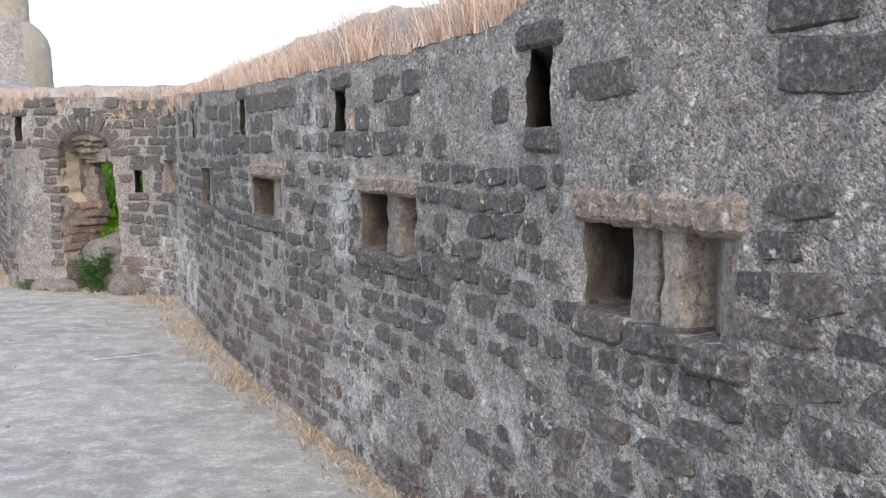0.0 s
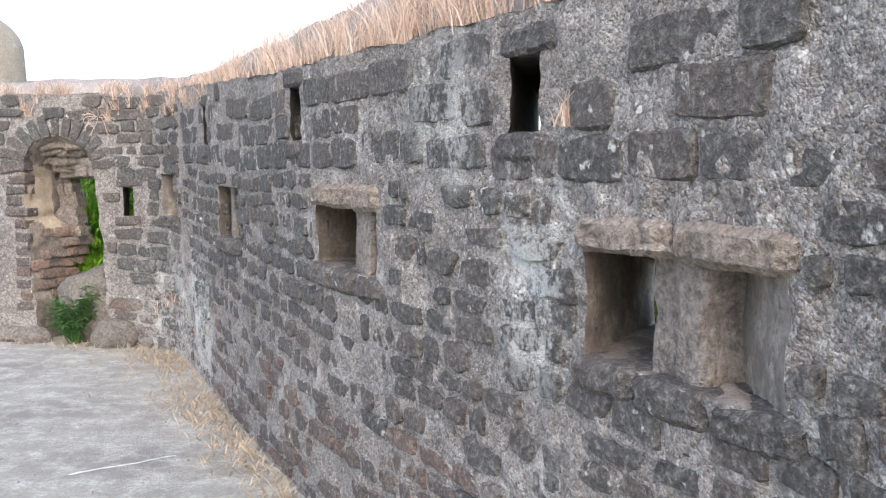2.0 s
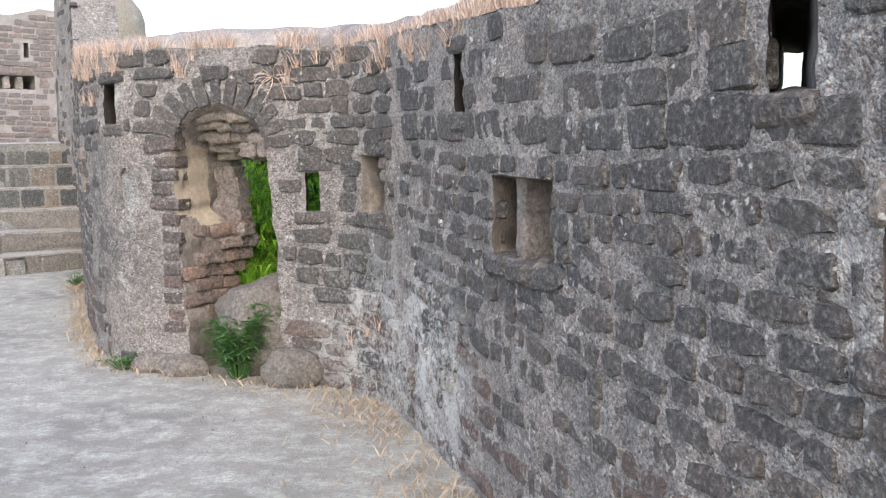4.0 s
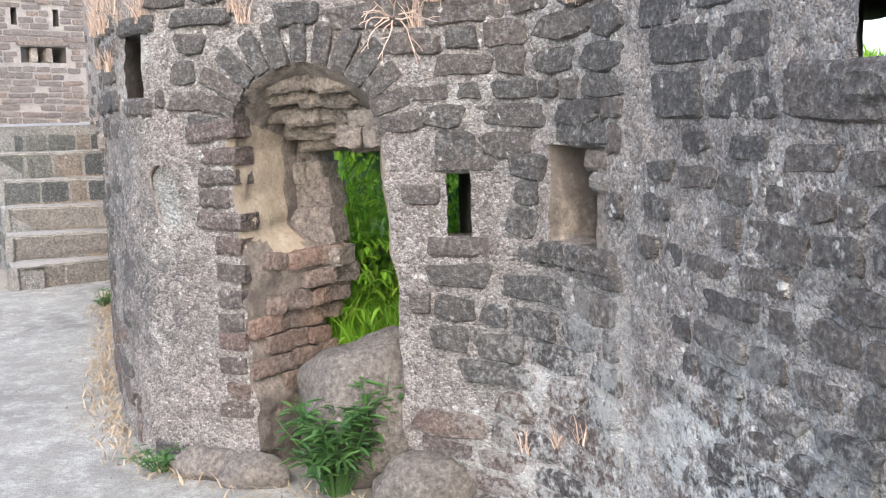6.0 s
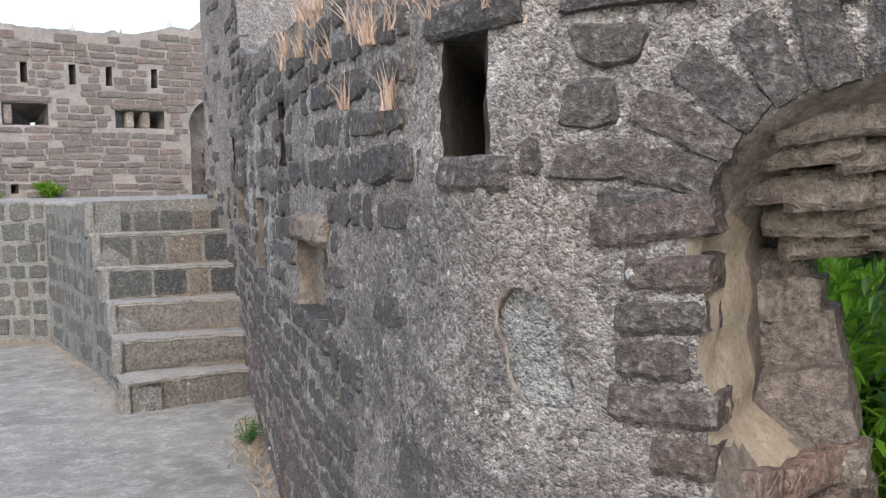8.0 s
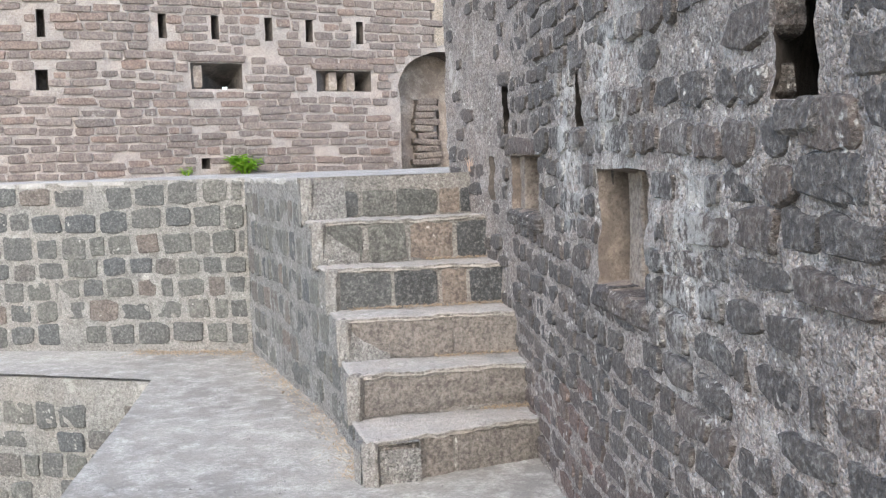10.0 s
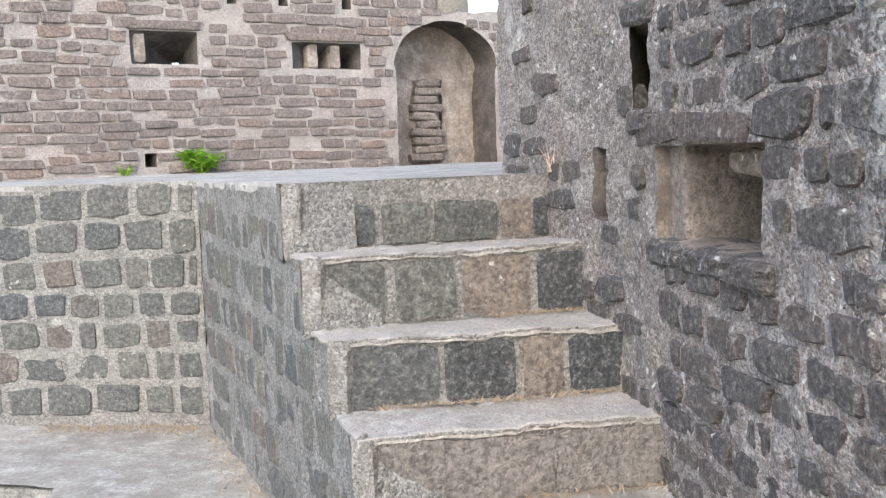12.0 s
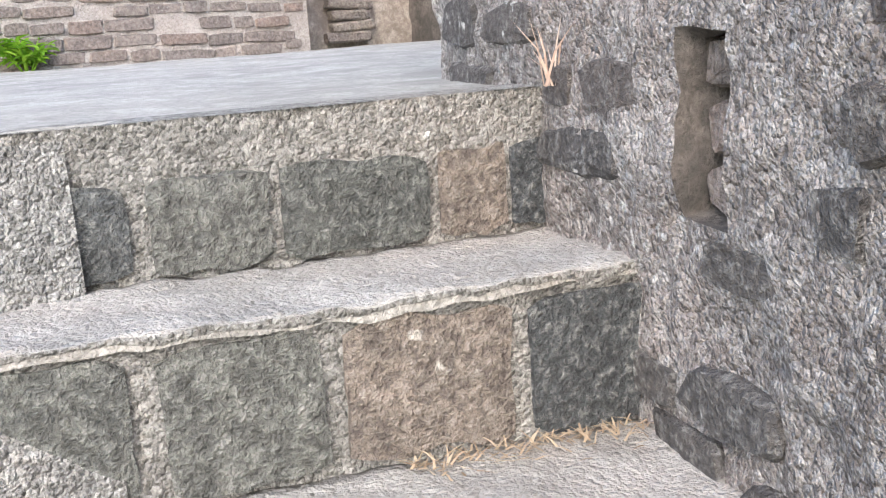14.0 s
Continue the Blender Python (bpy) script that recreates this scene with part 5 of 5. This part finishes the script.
def bank_place(a, u):
    return PARAPET.place(u, bank_z(a, u), -a)


bv, bf = [], []
na, nb = 40, 100
for i in range(na):
    for j in range(nb):
        bv.append(bank_place(0.5 + 13.5 * (i / (na - 1)) ** 1.5, 12.0 + 7.0 * j / (nb - 1)))
for i in range(na - 1):
    for j in range(nb - 1):
        k = i * nb + j
        bf.append((k, k + 1, k + nb + 1, k + nb))
bank = mesh_object("ground_bank", bv, bf, dusty_material("bank_soil", (0.16, 0.24, 0.06), (0.09, 0.14, 0.04), (0.26, 0.32, 0.12), 1.5), None, True)
tagged(bank, "green grassy bank outside the broken wall", "ground", kind="structure")
spots = []
for _ in range(34000):
    a, u = 0.55 + 4.8 * rnd.random() ** 1.7, rnd.uniform(12.9, 18.5)
    q = bank_place(a, u)
    h = rnd.uniform(0.08, 0.24)
    t, l = rnd.uniform(0, 6.283), h * rnd.uniform(0.2, 0.7)
    spots.append((q[0], q[1], q[2] - 0.01, h, rnd.uniform(0.004, 0.009), l * math.cos(t), l * math.sin(t)))
tagged(blades("green_grass", spots, m_grass), "lush bright green grass on the bank outside the breach", "grass", kind="stuff")


# ---- boulders in the breach ----
def boulder(label, where, size, seed, mat):
    bm = bmesh.new()
    bmesh.ops.create_icosphere(bm, subdivisions=4, radius=1.0)
    for v in bm.verts:
        d = 1 + 0.22 * noise.noise(v.co * 1.3 + Vector((seed, 0, 0))) + 0.06 * noise.noise(v.co * 4 + Vector((0, seed, 0)))
        v.co = Vector((v.co.x * size[0] * d, v.co.y * size[1] * d, v.co.z * size[2] * d))
    me = bpy.data.meshes.new("boulder")
    bm.to_mesh(me)
    bm.free()
    me.shade_smooth()
    me.materials.append(mat)
    ob = new("boulder", me)
    ob.location = where
    return tagged(ob, label, "stone")


bx, by, _ = PARAPET.place(13.92, 0, -0.22)
boulder("large smooth brown boulder filling the foot of the breach", (bx, by, 0.28), (0.38, 0.26, 0.34), 3, m_boulder)
bx, by, _ = PARAPET.place(13.62, 0, 0.03)
boulder("grey boulder at the foot of the corner wall", (bx, by, 0.08), (0.2, 0.12, 0.14), 8, m_boulder)
bx, by, _ = PARAPET.place(14.62, 0, 0.02)
boulder("worn brown-grey footing stone under the niche jamb", (bx, by, 0.04), (0.2, 0.08, 0.085), 12, m_boulder)
bx, by, _ = PARAPET.place(14.4, 0, 0.04)
boulder("worn brown-grey footing stone under the niche jamb", (bx, by, 0.04), (0.15, 0.08, 0.09), 15, m_boulder)

pv, pf = [], []
for _ in range(2600):
    s, w = rnd.uniform(-18, 1), rnd.uniform(0.1, 3.4)
    q = CORNER + ALONG * s + ACROSS * w
    r = 0.004 + 0.012 * rnd.random() ** 4
    k = len(pv)
    z = floor_z(q[0], q[1])
    for a, b, c in ((1, 0, 0), (0, 1, 0), (-1, 0, 0), (0, -1, 0), (0, 0, 0.7)):
        pv.append((q[0] + a * r * rnd.uniform(0.6, 1.3), q[1] + b * r * rnd.uniform(0.6, 1.3), z + c * r))
    pf += [(k, k + 1, k + 4), (k + 1, k + 2, k + 4), (k + 2, k + 3, k + 4), (k + 3, k, k + 4)]
tagged(mesh_object("gravel", pv, pf, m_step), "loose small grit and pebbles on the walk", "gravel", kind="stuff")

sv, sf = [], []
for i in range(25):
    q = np.array((-2.51, 7.22)) * (1 - i / 24) + np.array((-2.06, 7.51)) * i / 24
    w = 0.011 * (0.5 + abs(n3(i * 0.3, 1, 0, 1.0)) * 1.6)
    z = floor_z(q[0], q[1]) + 0.005
    sv += [(q[0] + 0.3 * w, q[1] - w, z), (q[0] - 0.3 * w, q[1] + w, z)]
for i in range(24):
    sf.append((2 * i, 2 * i + 2, 2 * i + 3, 2 * i + 1))
tagged(mesh_object("chalk_line", sv, sf, m_chalk), "faint white chalk streak on the floor of the walk", "marking", kind="structure")

# ---- turret beyond the wall ----
turret = thing("turret", "tan plastered round watch turret with a moulded cap beyond the wall", "turret", (-13.85, 33.2, 0))


def lathe(name, profile, mat, parent, n=40):
    verts, faces = [], []
    for r, z in profile:
        for k in range(n):
            a = 2 * math.pi * k / n
            w = 1 + 0.02 * n3(math.cos(a) * 2, math.sin(a) * 2, z, 1.5)
            verts.append((r * w * math.cos(a), r * w * math.sin(a), z))
    for i in range(len(profile) - 1):
        for k in range(n):
            a, b = i * n + k, i * n + (k + 1) % n
            faces.append((a, b, b + n, a + n))
    return mesh_object(name, verts, faces, mat, parent, True)


lathe("base", [(1.4, -3.0), (1.3, 3.6), (1.26, 4.75), (1.16, 5.05), (0.95, 5.35), (0.7, 5.55)], m_turret, turret)
lathe("drum", [(0.66, 5.5), (0.64, 6.35)], m_turret, turret)
lathe("cap", [(0.64, 6.3), (0.74, 6.38), (0.75, 6.5), (0.68, 6.56), (0.62, 6.8), (0.4, 7.0), (0.03, 7.1)], m_turret, turret)

# ---- masonry pieces ----
def upper_chance(u, z, w, h):
    if z + h * 0.5 > parapet_top(u) or not clear_of(u, z, w, h, SLITS_A):
        return 0.0
    x, y, _, _ = PARAPET.at(u)
    return (0.82 if u > 6.2 else 0.3) + 0.6 * min(0.0, n3(x, y, z, 1.3) + 0.2)



ROUGH_LOW = lambda m: m.translation.z < 0.55 + 0.25 * n3(m.translation.x, m.translation.y, m.translation.z, 2.5)


def lay_two(wall, stones, near, name):
    """Russet stones low in the wall, dark ones above."""
    lay(wall, [q for q in stones if ROUGH_LOW(q[0])], ROUGH, m_russet, m_russet_joined, lambda p: near(p) and n3(p.x, p.y, p.z, 9.0) > 0.0, "low_" + name)
    lay(wall, [q for q in stones if not ROUGH_LOW(q[0])], ROUGH, m_basalt, m_basalt_joined, near, name)


low_keep = lambda u, z, w, h: parapet_chance(u, z, w, h) if z + h / 2 < parapet_top(u) else 0
stones = courses(PARAPET, 0.3, 12.6, 0.02, 1.5, 0.098, (0.11, 0.3), low_keep, rnd, ROUGH, proud=0.006, vary=0.006, fill=0.75, gap=0.024)
lay_two(wall_1, stones, lambda p: 3.4 < p.y < 8.6 and 0.3 < p.z < 1.6, "rubble")
stones = courses(PARAPET, 0.3, 12.6, 1.47, 2.1, 0.13, (0.18, 0.42), upper_chance, rnd, SQUARE, proud=0.005, vary=0.004, fill=0.9, gap=0.012, tilt=2)
lay(wall_1, stones, SQUARE, m_basalt, m_basalt_joined, lambda p: False, "upper_rubble")
stones = courses(PARAPET, 12.62, 15.2, 0.02, 2.1, 0.1, (0.15, 0.46), low_keep, rnd, ROUGH, proud=0.011, vary=0.005, fill=0.86, gap=0.014)
lay_two(wall_2, stones, lambda p: True, "rubble")
stones = courses(PARAPET, 15.15, 22.6, 0.02, 3.6, 0.108, (0.13, 0.36), low_keep, rnd, ROUGH, proud=0.006, vary=0.006, fill=0.75, gap=0.024)
lay_two(wall_3, stones, lambda p: 12.5 < p.y < 17.0 and p.z < 2.2, "rubble")


def far_chance(u, z, w, h):
    if not clear_of(u, z, w, h, FAR_WIN + FAR_SLIT) or any(in_far_niche(u + q * w, z) for q in (-0.6, 0, 0.6)) or z + h > far_top(u):
        return 0.0
    return 0.93


stones = courses(FAR, 0.2, FAR.l[-1] - 0.1, 1.44, 3.8, 0.1, (0.18, 0.42), far_chance, rnd, SQUARE, fill=0.82, proud=0.012, vary=0.006, gap=0.016, tilt=2)
lay(far_wall, stones, SQUARE, m_brick, m_brick_joined, lambda p: 19.5 < p.y < 23 and p.z < 2.6)
stones = courses(BLOCKLINE, 0.02, BLOCKLINE.l[-1] - 0.1, 0.03, 1.36, 0.2, (0.19, 0.31), lambda u, z, w, h: 0.97, rnd, SQUARE, fill=0.86, depth=0.09, proud=0.004, vary=0.004, gap=0.032, tilt=2.5)
lay(block_wall, stones, SQUARE, m_block, m_block_joined, lambda p: True, piece="block")
stones = courses(SIDE, 0.02, SIDE.l[-1] - 0.01, 0.03, 1.38, 0.2, (0.17, 0.3), lambda u, z, w, h: 0.92 if z + h / 2 < side_top(u - w / 2) - 0.03 else 0, rnd, SQUARE, fill=0.85, depth=0.09, proud=0.002, vary=0.006, gap=0.03, tilt=2.0)
lay(side_wall, stones, SQUARE, m_block, m_block_joined, lambda p: True, piece="block")
stones = courses(COURT, 0.1, COURT.l[-1], -2.0, -0.08, 0.2, (0.2, 0.34), lambda u, z, w, h: 0.9, rnd, SQUARE, fill=0.85, depth=0.09, proud=0.006, vary=0.004, gap=0.025, tilt=1.5)
lay(court_wall, stones, SQUARE, m_block, m_block_joined, lambda p: True, piece="block")
